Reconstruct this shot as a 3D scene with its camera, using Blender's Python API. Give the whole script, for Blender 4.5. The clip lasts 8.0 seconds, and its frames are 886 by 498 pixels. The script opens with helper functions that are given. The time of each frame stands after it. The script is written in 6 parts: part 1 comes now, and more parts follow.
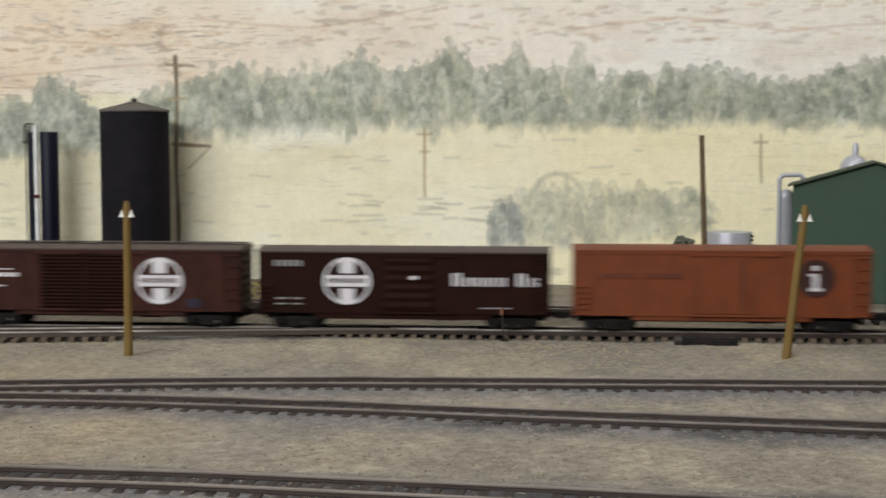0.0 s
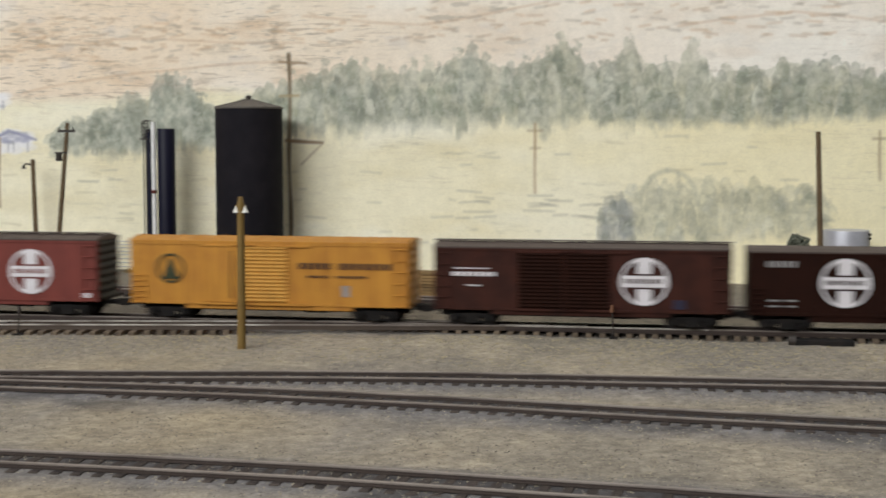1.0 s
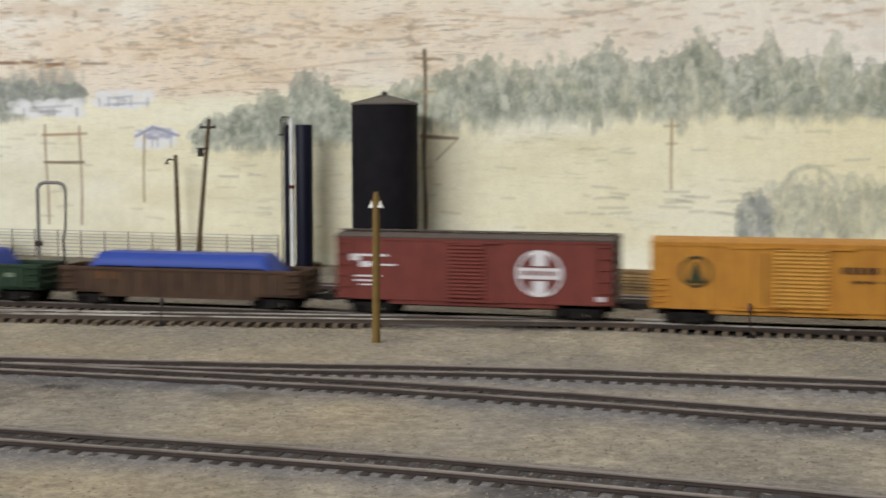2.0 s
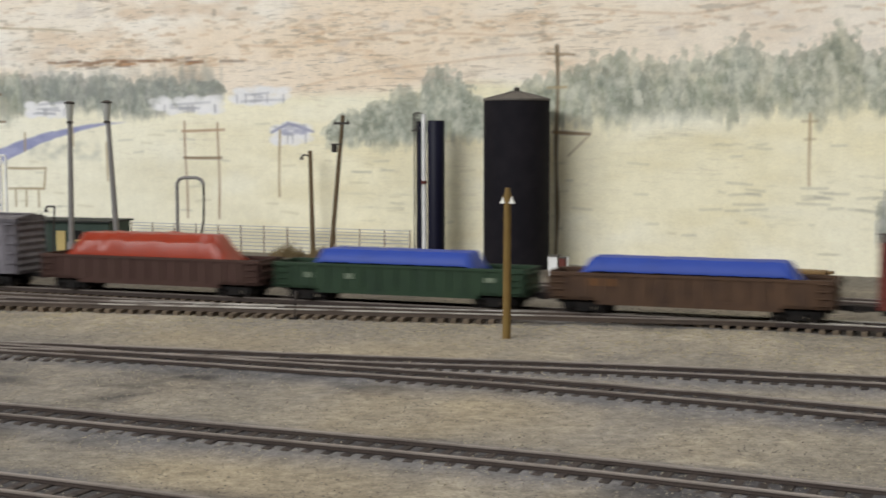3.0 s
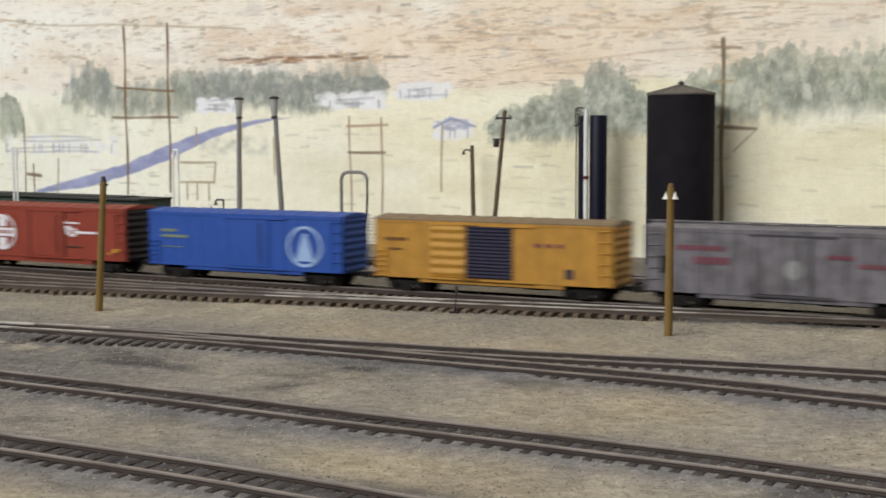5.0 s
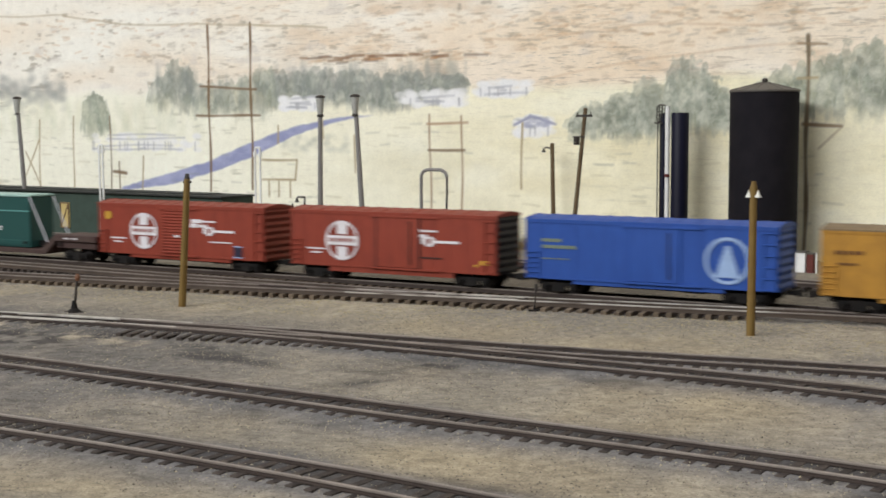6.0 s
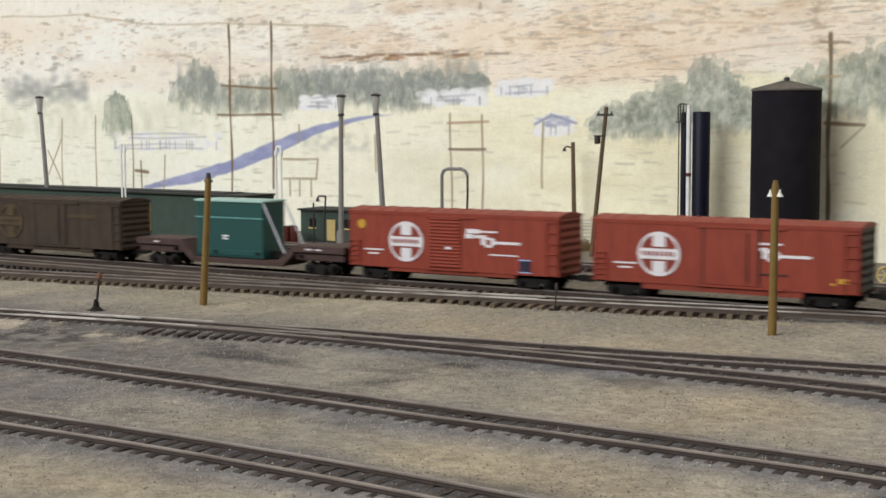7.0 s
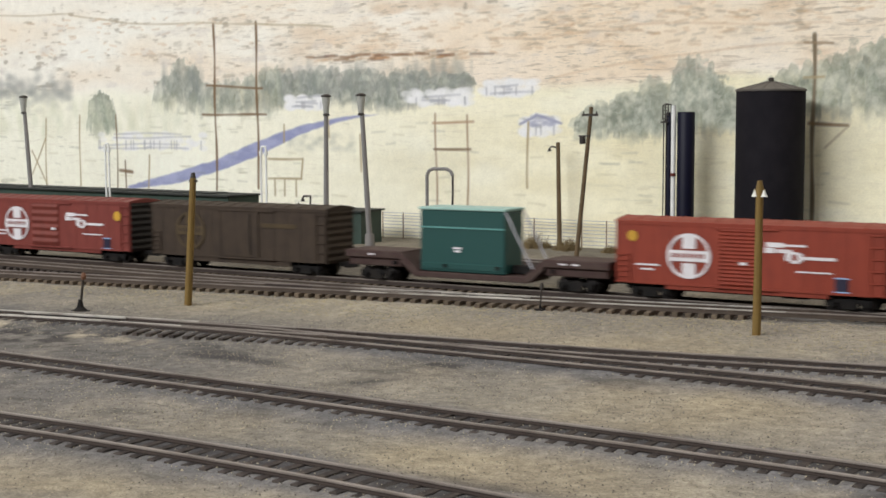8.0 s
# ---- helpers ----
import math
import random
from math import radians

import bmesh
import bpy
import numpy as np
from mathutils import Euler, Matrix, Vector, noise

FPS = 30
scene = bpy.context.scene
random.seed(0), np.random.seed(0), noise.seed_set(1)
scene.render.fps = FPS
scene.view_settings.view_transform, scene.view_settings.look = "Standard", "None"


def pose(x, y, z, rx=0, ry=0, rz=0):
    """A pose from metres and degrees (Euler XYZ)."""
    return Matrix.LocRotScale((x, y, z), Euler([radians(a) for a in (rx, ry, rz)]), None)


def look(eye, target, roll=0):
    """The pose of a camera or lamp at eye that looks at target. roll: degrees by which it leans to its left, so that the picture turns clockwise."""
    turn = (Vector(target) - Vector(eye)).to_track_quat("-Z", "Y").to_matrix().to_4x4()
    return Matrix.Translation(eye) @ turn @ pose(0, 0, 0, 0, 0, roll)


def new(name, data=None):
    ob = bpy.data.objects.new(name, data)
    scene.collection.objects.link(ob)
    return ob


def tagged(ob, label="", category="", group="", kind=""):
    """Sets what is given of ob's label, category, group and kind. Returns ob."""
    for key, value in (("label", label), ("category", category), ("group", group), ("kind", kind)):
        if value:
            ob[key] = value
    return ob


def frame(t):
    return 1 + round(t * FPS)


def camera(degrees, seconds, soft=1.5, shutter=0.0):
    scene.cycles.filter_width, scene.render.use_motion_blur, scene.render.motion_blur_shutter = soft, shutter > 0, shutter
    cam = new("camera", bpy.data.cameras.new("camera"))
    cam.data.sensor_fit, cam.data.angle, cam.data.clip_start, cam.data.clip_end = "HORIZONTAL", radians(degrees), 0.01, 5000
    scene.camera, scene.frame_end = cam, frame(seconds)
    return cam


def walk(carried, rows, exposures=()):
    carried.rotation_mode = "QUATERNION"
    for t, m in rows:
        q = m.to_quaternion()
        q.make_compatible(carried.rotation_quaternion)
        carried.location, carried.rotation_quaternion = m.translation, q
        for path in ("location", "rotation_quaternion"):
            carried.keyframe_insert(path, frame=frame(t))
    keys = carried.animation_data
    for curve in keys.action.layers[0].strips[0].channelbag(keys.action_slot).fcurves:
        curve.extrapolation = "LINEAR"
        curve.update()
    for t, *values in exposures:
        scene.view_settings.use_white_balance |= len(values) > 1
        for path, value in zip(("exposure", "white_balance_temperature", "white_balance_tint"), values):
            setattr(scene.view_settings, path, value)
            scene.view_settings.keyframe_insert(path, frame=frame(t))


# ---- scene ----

# An N scale (1:160) railway layout: the camera stands at the layout's edge and pans.
cam = camera(36.31, 8.0, soft=1.65, shutter=0.6)
PATH = [
    (0.0, pose(0, 0, 0.0649, 85.635, -0.032, 1.502)),
    (0.5, pose(0, 0, 0.0649, 85.553, -0.039, 4.012)),
    (1.0, pose(0, 0, 0.0649, 85.485, -0.036, 6.164)),
    (1.5, pose(0, 0, 0.0649, 85.393, -0.006, 8.852)),
    (2.0, pose(0, 0, 0.0649, 85.300, 0.014, 11.850)),
    (3.5, pose(0, 0, 0.0649, 85.060, 0.084, 19.667)),
    (4.0, pose(0, 0, 0.0649, 85.017, 0.078, 21.295)),
    (4.2, pose(0, 0, 0.0649, 85.005, 0.083, 21.720)),
    (5.5, pose(0, 0, 0.0649, 84.871, 0.153, 26.107)),
    (6.0, pose(0, 0, 0.0649, 84.835, 0.175, 27.628)),
    (6.5, pose(0, 0, 0.0649, 84.802, 0.188, 28.385)),
    (7.0, pose(0, 0, 0.0649, 84.800, 0.200, 28.500)),
    (7.5, pose(0, 0, 0.0649, 84.796, 0.159, 27.946)),
    (8.0, pose(0, 0, 0.0649, 84.798, 0.150, 27.874)),
]
walk(cam, PATH, [(0.0, 0.03), (2.2, -0.01), (3.5, 0.05), (5.5, 0.13), (8.0, 0.16)])

# ---- light: a closed hobby room with a fluorescent ceiling panel and an added front lamp ----
scene.view_settings.exposure = 0.12


def lamp(name, energy, size_x, size_y, m, color):
    data = bpy.data.lights.new(name, "AREA")
    data.energy, data.shape, data.size, data.size_y, data.color = energy, "RECTANGLE", size_x, size_y, color
    ob = new(name, data)
    ob.matrix_world = m
    return ob


LAMP_TINT = (0.985, 1.0, 1.0)
lamp("ceiling_panel_light", 7.6, 1.8, 0.30, look((0.05, 0.10, 1.18), (-0.15, 0.45, 0.0)), LAMP_TINT)
# unseen area lamp added at the front left to brighten backdrop and car sides
lamp("added_front_lamp", 32, 1.7, 0.40, look((-1.05, -1.15, 0.98), (-0.25, 0.55, 0.05)), LAMP_TINT)

# ---- materials ----


def srgb(r, g, b, k=1.0):
    return tuple(k * ((c / 255 / 12.92) if c / 255 < 0.04045 else ((c / 255 + 0.055) / 1.055) ** 2.4) for c in (r, g, b))


def material(name, color, rough=0.6, metal=0.0, vary=0.15, scale=300.0, grain=2500.0, bump=0.15, dirt=None, dirt_amount=0.3, per_object=0.0, spec=0.4, streak=0.0):
    """Paint, wood or metal: colour with stains at two scales, roughness and fine relief."""
    m = bpy.data.materials.new(name)
    m.use_nodes = True
    n, l = m.node_tree.nodes, m.node_tree.links
    b = n["Principled BSDF"]
    b.inputs["Roughness"].default_value = rough
    b.inputs["Metallic"].default_value = metal
    b.inputs["Specular IOR Level"].default_value = spec
    co = n.new("ShaderNodeTexCoord")
    big = n.new("ShaderNodeTexNoise")
    big.inputs["Scale"].default_value, big.inputs["Detail"].default_value = scale, 5
    fine = n.new("ShaderNodeTexNoise")
    fine.inputs["Scale"].default_value, fine.inputs["Detail"].default_value = grain, 3
    for t in (big, fine):
        l.new(co.outputs["Object"], t.inputs["Vector"])
    mix = n.new("ShaderNodeMix")
    mix.data_type = "RGBA"
    d = dirt or tuple(c * 0.55 for c in color)
    mix.inputs["A"].default_value, mix.inputs["B"].default_value = (*color, 1), (*d, 1)
    ramp = n.new("ShaderNodeMapRange")
    ramp.inputs["From Min"].default_value, ramp.inputs["From Max"].default_value = 0.42, 0.75
    ramp.inputs["To Max"].default_value = dirt_amount
    l.new(big.outputs["Fac"], ramp.inputs["Value"])
    l.new(ramp.outputs["Result"], mix.inputs["Factor"])
    stained = mix.outputs["Result"]
    if streak:
        # rain streaks: a noise drawn out along the height
        mp = n.new("ShaderNodeMapping")
        mp.inputs["Scale"].default_value = (700, 700, 55)
        run = n.new("ShaderNodeTexNoise")
        run.inputs["Scale"].default_value, run.inputs["Detail"].default_value = 1.0, 4
        l.new(co.outputs["Object"], mp.inputs["Vector"])
        l.new(mp.outputs["Vector"], run.inputs["Vector"])
        sr = n.new("ShaderNodeMapRange")
        sr.inputs["From Min"].default_value, sr.inputs["From Max"].default_value, sr.inputs["To Max"].default_value = 0.44, 0.72, streak
        l.new(run.outputs["Fac"], sr.inputs["Value"])
        m2 = n.new("ShaderNodeMix")
        m2.data_type = "RGBA"
        m2.inputs["B"].default_value = (*(c * 0.8 for c in d), 1)
        l.new(sr.outputs["Result"], m2.inputs["Factor"])
        l.new(stained, m2.inputs["A"])
        stained = m2.outputs["Result"]
    hsv = n.new("ShaderNodeHueSaturation")
    val = n.new("ShaderNodeMapRange")
    val.inputs["To Min"].default_value, val.inputs["To Max"].default_value = 1 - vary, 1 + vary
    l.new(fine.outputs["Fac"], val.inputs["Value"])
    out = val.outputs["Result"]
    if per_object:
        info = n.new("ShaderNodeObjectInfo")
        r2 = n.new("ShaderNodeMapRange")
        r2.inputs["To Min"].default_value, r2.inputs["To Max"].default_value = 1 - per_object, 1 + per_object
        l.new(info.outputs["Random"], r2.inputs["Value"])
        mul = n.new("ShaderNodeMath")
        mul.operation = "MULTIPLY"
        l.new(out, mul.inputs[0])
        l.new(r2.outputs["Result"], mul.inputs[1])
        out = mul.outputs["Value"]
    l.new(out, hsv.inputs["Value"])
    l.new(stained, hsv.inputs["Color"])
    l.new(hsv.outputs["Color"], b.inputs["Base Color"])
    if bump:
        bp = n.new("ShaderNodeBump")
        bp.inputs["Strength"].default_value, bp.inputs["Distance"].default_value = bump, 0.0003
        l.new(fine.outputs["Fac"], bp.inputs["Height"])
        l.new(bp.outputs["Normal"], b.inputs["Normal"])
    return m


def paint_material(name, attribute, rough, bump, grain, spread, streaks=False):
    """Colour from a painted layer of the mesh, broken up by fine grain."""
    m = bpy.data.materials.new(name)
    m.use_nodes = True
    n, l = m.node_tree.nodes, m.node_tree.links
    b = n["Principled BSDF"]
    b.inputs["Roughness"].default_value = rough
    b.inputs["Specular IOR Level"].default_value = 0.2
    at = n.new("ShaderNodeAttribute")
    at.attribute_name = attribute
    co = n.new("ShaderNodeTexCoord")
    f1, f2 = n.new("ShaderNodeTexNoise"), n.new("ShaderNodeTexNoise")
    f1.inputs["Scale"].default_value, f1.inputs["Detail"].default_value = grain, 4
    f2.inputs["Scale"].default_value, f2.inputs["Detail"].default_value = grain * 0.22, 4
    l.new(co.outputs["Object"], f1.inputs["Vector"])
    l.new(co.outputs["Object"], f2.inputs["Vector"])
    add = n.new("ShaderNodeMath")
    add.operation = "ADD"
    l.new(f1.outputs["Fac"], add.inputs[0])
    l.new(f2.outputs["Fac"], add.inputs[1])
    val = n.new("ShaderNodeMapRange")
    val.inputs["From Min"].default_value, val.inputs["From Max"].default_value = 0.6, 1.4
    val.inputs["To Min"].default_value, val.inputs["To Max"].default_value = 1 - spread, 1 + spread
    l.new(add.outputs["Value"], val.inputs["Value"])
    hsv = n.new("ShaderNodeHueSaturation")
    l.new(val.outputs["Result"], hsv.inputs["Value"])
    source = at.outputs["Color"]
    if streaks:
        # dry-brush streaks where the layer's alpha asks for them, leafy mottling where its leaf layer does
        for scale, lo, hi, tone, share in (((70, 70, 620), 0.56, 0.68, (0.40, 0.30, 0.21), 0.58), ((160, 160, 1100), 0.58, 0.70, (0.27, 0.25, 0.22), 0.55)):
            mp = n.new("ShaderNodeMapping")
            mp.inputs["Scale"].default_value = scale
            nz = n.new("ShaderNodeTexNoise")
            nz.inputs["Scale"].default_value, nz.inputs["Detail"].default_value, nz.inputs["Distortion"].default_value = 1.0, 4, 0.6
            l.new(co.outputs["Object"], mp.inputs["Vector"])
            l.new(mp.outputs["Vector"], nz.inputs["Vector"])
            mr = n.new("ShaderNodeMapRange")
            mr.inputs["From Min"].default_value, mr.inputs["From Max"].default_value, mr.inputs["To Max"].default_value = lo, hi, share
            l.new(nz.outputs["Fac"], mr.inputs["Value"])
            mu = n.new("ShaderNodeMath")
            mu.operation = "MULTIPLY"
            l.new(mr.outputs["Result"], mu.inputs[0])
            l.new(at.outputs["Alpha"], mu.inputs[1])
            mx = n.new("ShaderNodeMix")
            mx.data_type = "RGBA"
            mx.inputs["B"].default_value = (*tone, 1)
            l.new(mu.outputs["Value"], mx.inputs["Factor"])
            l.new(source, mx.inputs["A"])
            source = mx.outputs["Result"]
        lf = n.new("ShaderNodeAttribute")
        lf.attribute_name = "leaf"
        for scale, lo, hi, tone, share in ((120, 0.48, 0.68, (0.19, 0.205, 0.165), 0.55), (170, 0.50, 0.70, (0.70, 0.69, 0.60), 0.60)):
            nz = n.new("ShaderNodeTexNoise")
            nz.inputs["Scale"].default_value, nz.inputs["Detail"].default_value, nz.inputs["Distortion"].default_value = scale, 6, 1.2
            l.new(co.outputs["Object"], nz.inputs["Vector"])
            mr = n.new("ShaderNodeMapRange")
            mr.inputs["From Min"].default_value, mr.inputs["From Max"].default_value, mr.inputs["To Max"].default_value = lo, hi, share
            l.new(nz.outputs["Fac"], mr.inputs["Value"])
            mu = n.new("ShaderNodeMath")
            mu.operation = "MULTIPLY"
            l.new(mr.outputs["Result"], mu.inputs[0])
            l.new(lf.outputs["Fac"], mu.inputs[1])
            mx = n.new("ShaderNodeMix")
            mx.data_type = "RGBA"
            mx.inputs["B"].default_value = (*tone, 1)
            l.new(mu.outputs["Value"], mx.inputs["Factor"])
            l.new(source, mx.inputs["A"])
            source = mx.outputs["Result"]
    l.new(source, hsv.inputs["Color"])
    l.new(hsv.outputs["Color"], b.inputs["Base Color"])
    bp = n.new("ShaderNodeBump")
    bp.inputs["Strength"].default_value, bp.inputs["Distance"].default_value = bump, 0.0004
    l.new(add.outputs["Value"], bp.inputs["Height"])
    l.new(bp.outputs["Normal"], b.inputs["Normal"])
    return m


M = {
    "rail": material("rail_brown_metal", srgb(68, 58, 53), 0.5, 0.2, 0.2, 120, 1500, 0.1, srgb(52, 42, 40), 0.6),
    "railhead": material("railhead_worn_metal", srgb(140, 130, 123), 0.4, 0.15, 0.15, 60, 1500, 0.05, srgb(84, 74, 68), 0.85),
    "worn_rail": material("worn_brown_rail_metal", srgb(82, 70, 61), 0.55, 0.15, 0.15, 120, 1500, 0.1, srgb(58, 50, 45), 0.6),
    # nickel made pale and barely metallic: its sheen is put into the colour
    "nickel": material("pale_sheen_nickel_rail", srgb(206, 200, 192), 0.3, 0.3, 0.1, 90, 1500, 0.05, srgb(100, 88, 78), 0.95),
    "tie": material("tie_dark_plastic", srgb(54, 46, 44), 0.8, 0, 0.25, 400, 3000, 0.3, srgb(108, 97, 85), 0.5, per_object=0.3),
    "dusty_tie": material("dusty_brown_tie_plastic", srgb(112, 98, 82), 0.85, 0, 0.25, 500, 3000, 0.3, srgb(66, 56, 49), 0.75, per_object=0.25),
    "ochre_pole": material("ochre_painted_pole", srgb(122, 98, 50), 0.6, 0, 0.12, 250, 2000, 0.2, srgb(105, 75, 30), 0.5),
    "brown_pole": material("brown_wood_pole", srgb(104, 86, 62), 0.75, 0, 0.2, 250, 2500, 0.3, srgb(75, 58, 42), 0.5),
    "grey_pole": material("grey_painted_pole", srgb(132, 128, 126), 0.5, 0, 0.1, 200, 2000, 0.1),
    "dark_metal": material("dark_metal", srgb(62, 56, 52), 0.5, 0.2, 0.2, 300, 2000, 0.1),
    "lantern": material("frosted_lantern_glass", srgb(178, 178, 172), 0.25, 0, 0.1, 900, 2500, 0.05),
    "shade": material("white_enamel_shade", srgb(228, 226, 218), 0.35, 0, 0.05, 300, 2000, 0.0),
    "tank": material("black_tank_paint", srgb(26, 24, 29), 0.8, 0, 0.2, 120, 1500, 0.1, srgb(44, 40, 44), 0.4, spec=0.12),
    "tank_roof": material("grey_tank_roof", srgb(95, 90, 84), 0.6, 0, 0.15, 200, 1500, 0.1),
    "navy": material("navy_column_paint", srgb(18, 18, 38), 0.5, 0, 0.15, 120, 1500, 0.05, spec=0.2),
    "white": material("white_plastic", srgb(238, 238, 236), 0.35, 0, 0.03, 200, 2000, 0.02),
    "red": material("dull_red_paint", srgb(98, 43, 36), 0.6),
    "green_wall": material("green_clapboard", srgb(58, 80, 64), 0.6, 0, 0.1, 150, 2000, 0.1, srgb(50, 66, 54), 0.4),
    "dark_green": material("dark_green_siding", srgb(58, 74, 66), 0.65, 0, 0.12, 150, 2000, 0.1, srgb(45, 56, 48), 0.5),
    "dark_roof": material("dark_grey_roofing", srgb(52, 54, 52), 0.8, 0, 0.15, 150, 2000, 0.2),
    "yellow_door": material("pale_yellow_wood", srgb(200, 178, 118), 0.65, 0, 0.12, 200, 2000, 0.1),
    "silver": material("silver_paint", srgb(186, 186, 194), 0.4, 0.25, 0.08, 150, 1500, 0.05),
    "stone": material("grey_concrete", srgb(140, 132, 118), 0.85, 0, 0.2, 150, 1500, 0.3),
    "weathered_wood": material("weathered_planks", srgb(130, 105, 78), 0.8, 0, 0.25, 250, 2000, 0.3, srgb(80, 62, 48), 0.5),
    "pale_plank": material("dull_yellow_planks", srgb(146, 118, 78), 0.8, 0, 0.2, 250, 2000, 0.3, srgb(104, 78, 50), 0.6, per_object=0.3),
    "foliage": material("grey_green_foam_foliage", srgb(100, 103, 90), 0.9, 0, 0.35, 500, 3000, 0.6),
    "dry_weed": material("dry_brown_weeds", srgb(128, 110, 78), 0.9, 0, 0.35, 500, 3000, 0.6),
    "orange": material("orange_disc", srgb(116, 78, 56), 0.6),
    "black": material("black_frame_plastic", srgb(20, 18, 18), 0.75, 0, 0.25, 300, 2500, 0.1, srgb(52, 44, 39), 0.45, spec=0.25),
    "wheel": material("dark_wheel_metal", srgb(38, 33, 32), 0.5, 0.3, 0.2, 300, 2500, 0.1),
    "wall": material("cream_room_wall", srgb(132, 126, 118), 0.8, 0, 0.04, 3, 60, 0.02),
    "room_floor": material("grey_room_carpet", srgb(84, 80, 76), 0.95, 0, 0.2, 5, 300, 0.2),
    "ceiling": material("white_ceiling_board", srgb(176, 174, 170), 0.9, 0, 0.04, 3, 60, 0.02),
}

# ---- mesh helpers ----


def box(bm, x0, x1, y0, y1, z0, z1):
    m = Matrix.Translation(((x0 + x1) / 2, (y0 + y1) / 2, (z0 + z1) / 2)) @ Matrix.Diagonal((abs(x1 - x0), abs(y1 - y0), abs(z1 - z0), 1))
    return bmesh.ops.create_cube(bm, size=1, matrix=m)["verts"]


def tube(bm, a, b, r0, r1=None, seg=10):
    a, b = Vector(a), Vector(b)
    m = Matrix.Translation((a + b) / 2) @ (b - a).to_track_quat("Z", "Y").to_matrix().to_4x4()
    bmesh.ops.create_cone(bm, cap_ends=True, segments=seg, radius1=r0, radius2=r0 if r1 is None else r1, depth=(b - a).length, matrix=m)


def bent(bm, points, r, seg=8):
    """A bent pipe through points."""
    for a, b in zip(points, points[1:]):
        tube(bm, a, b, r, r, seg)
    for p in points[1:-1]:
        bmesh.ops.create_icosphere(bm, subdivisions=1, radius=r * 1.02, matrix=Matrix.Translation(p))


def turned(bm, profile, centre, seg=32):
    """A body of revolution: profile rows of (radius, z)."""
    rings = []
    for r, z in profile:
        rings.append([bm.verts.new((centre[0] + r * math.cos(2 * math.pi * i / seg), centre[1] + r * math.sin(2 * math.pi * i / seg), centre[2] + z)) for i in range(seg)])
    for lo, hi in zip(rings, rings[1:]):
        for i in range(seg):
            bm.faces.new((lo[i], lo[(i + 1) % seg], hi[(i + 1) % seg], hi[i]))
    bm.faces.new(rings[-1])
    bm.faces.new(rings[0][::-1])


def bevel(bm, w, seg=1):
    bmesh.ops.bevel(bm, geom=bm.edges[:], offset=w, segments=seg, affect="EDGES", clamp_overlap=True)


def mesh_of(name, bm, mat, smooth=False):
    me = bpy.data.meshes.new(name)
    bmesh.ops.recalc_face_normals(bm, faces=bm.faces[:])
    bm.to_mesh(me)
    bm.free()
    me.materials.append(mat)
    if smooth:
        me.shade_smooth()
        me.set_sharp_from_angle(angle=radians(40))
    return me


def part(name, bm, mat, parent, label="", smooth=False):
    ob = new(name, mesh_of(name, bm, mat, smooth))
    ob.parent = parent
    return tagged(ob, label)


def thing(name, label, category, group="", kind="", at=(0, 0, 0), rz=0):
    ob = new(name)
    ob.empty_display_size = 0.01
    ob.matrix_basis = pose(*at, 0, 0, rz)
    return tagged(ob, label, category, group, kind)


RNG = np.random.default_rng(7)


def value_noise(x, y, seed=0):
    """Smooth noise on arrays, 0 to 1."""
    xi, yi = np.floor(x).astype(int), np.floor(y).astype(int)
    fx, fy = x - xi, y - yi
    fx, fy = fx * fx * (3 - 2 * fx), fy * fy * (3 - 2 * fy)

    def h(a, b):
        v = np.sin(a * 127.1 + b * 311.7 + seed * 74.7) * 43758.5453
        return v - np.floor(v)

    return (h(xi, yi) * (1 - fx) + h(xi + 1, yi) * fx) * (1 - fy) + (h(xi, yi + 1) * (1 - fx) + h(xi + 1, yi + 1) * fx) * fy


def fractal(x, y, seed=0, octaves=4):
    v, a, s = 0, 0.5, 0
    for i in range(octaves):
        v = v + a * value_noise(x * 2**i, y * 2**i, seed + i)
        s, a = s + a, a / 2
    return v / s


# ---- the plan of the tracks: centre lines as y over x ----
RAIL_TOP = 0.0032
GX = np.linspace(-1.75, 1.45, 3201)


def line(points, soft=71):
    px, py = zip(*points)
    y = np.interp(GX, px, py)
    # carry on straight past the ends
    s0, s1 = (py[1] - py[0]) / (px[1] - px[0]), (py[-1] - py[-2]) / (px[-1] - px[-2])
    y = np.where(GX < px[0], py[0] + s0 * (GX - px[0]), np.where(GX > px[-1], py[-1] + s1 * (GX - px[-1]), y))
    k = np.hanning(soft + 2)[1:-1]
    pad = np.r_[y[0] - (y[1] - y[0]) * np.arange(soft // 2, 0, -1), y, y[-1] + (y[-1] - y[-2]) * np.arange(1, soft // 2 + 1)]
    return np.convolve(pad, k / k.sum(), "valid")


MAIN = line([(-0.9, 0.497), (-0.6, 0.4875), (-0.47, 0.482), (-0.35, 0.4755), (-0.25, 0.4705), (-0.15, 0.4655), (-0.05, 0.460), (0, 0.4575), (0.1, 0.453), (0.25, 0.4475), (0.4, 0.443)])
SIDING = line([(-0.9, 0.392), (-0.6, 0.410), (-0.44, 0.4215), (-0.33, 0.4305), (-0.23, 0.4395), (-0.15, 0.447), (-0.08, 0.4545), (-0.03, 0.4585)])
MIDDLE = line([(-0.9, 0.486), (-0.487, 0.4585), (-0.3645, 0.449), (-0.30, 0.4455), (-0.22, 0.4405)])
REAR = line([(-0.9, 0.600), (-0.6, 0.598), (-0.338, 0.587), (-0.16, 0.548), (0.04, 0.516), (0.3, 0.48)])
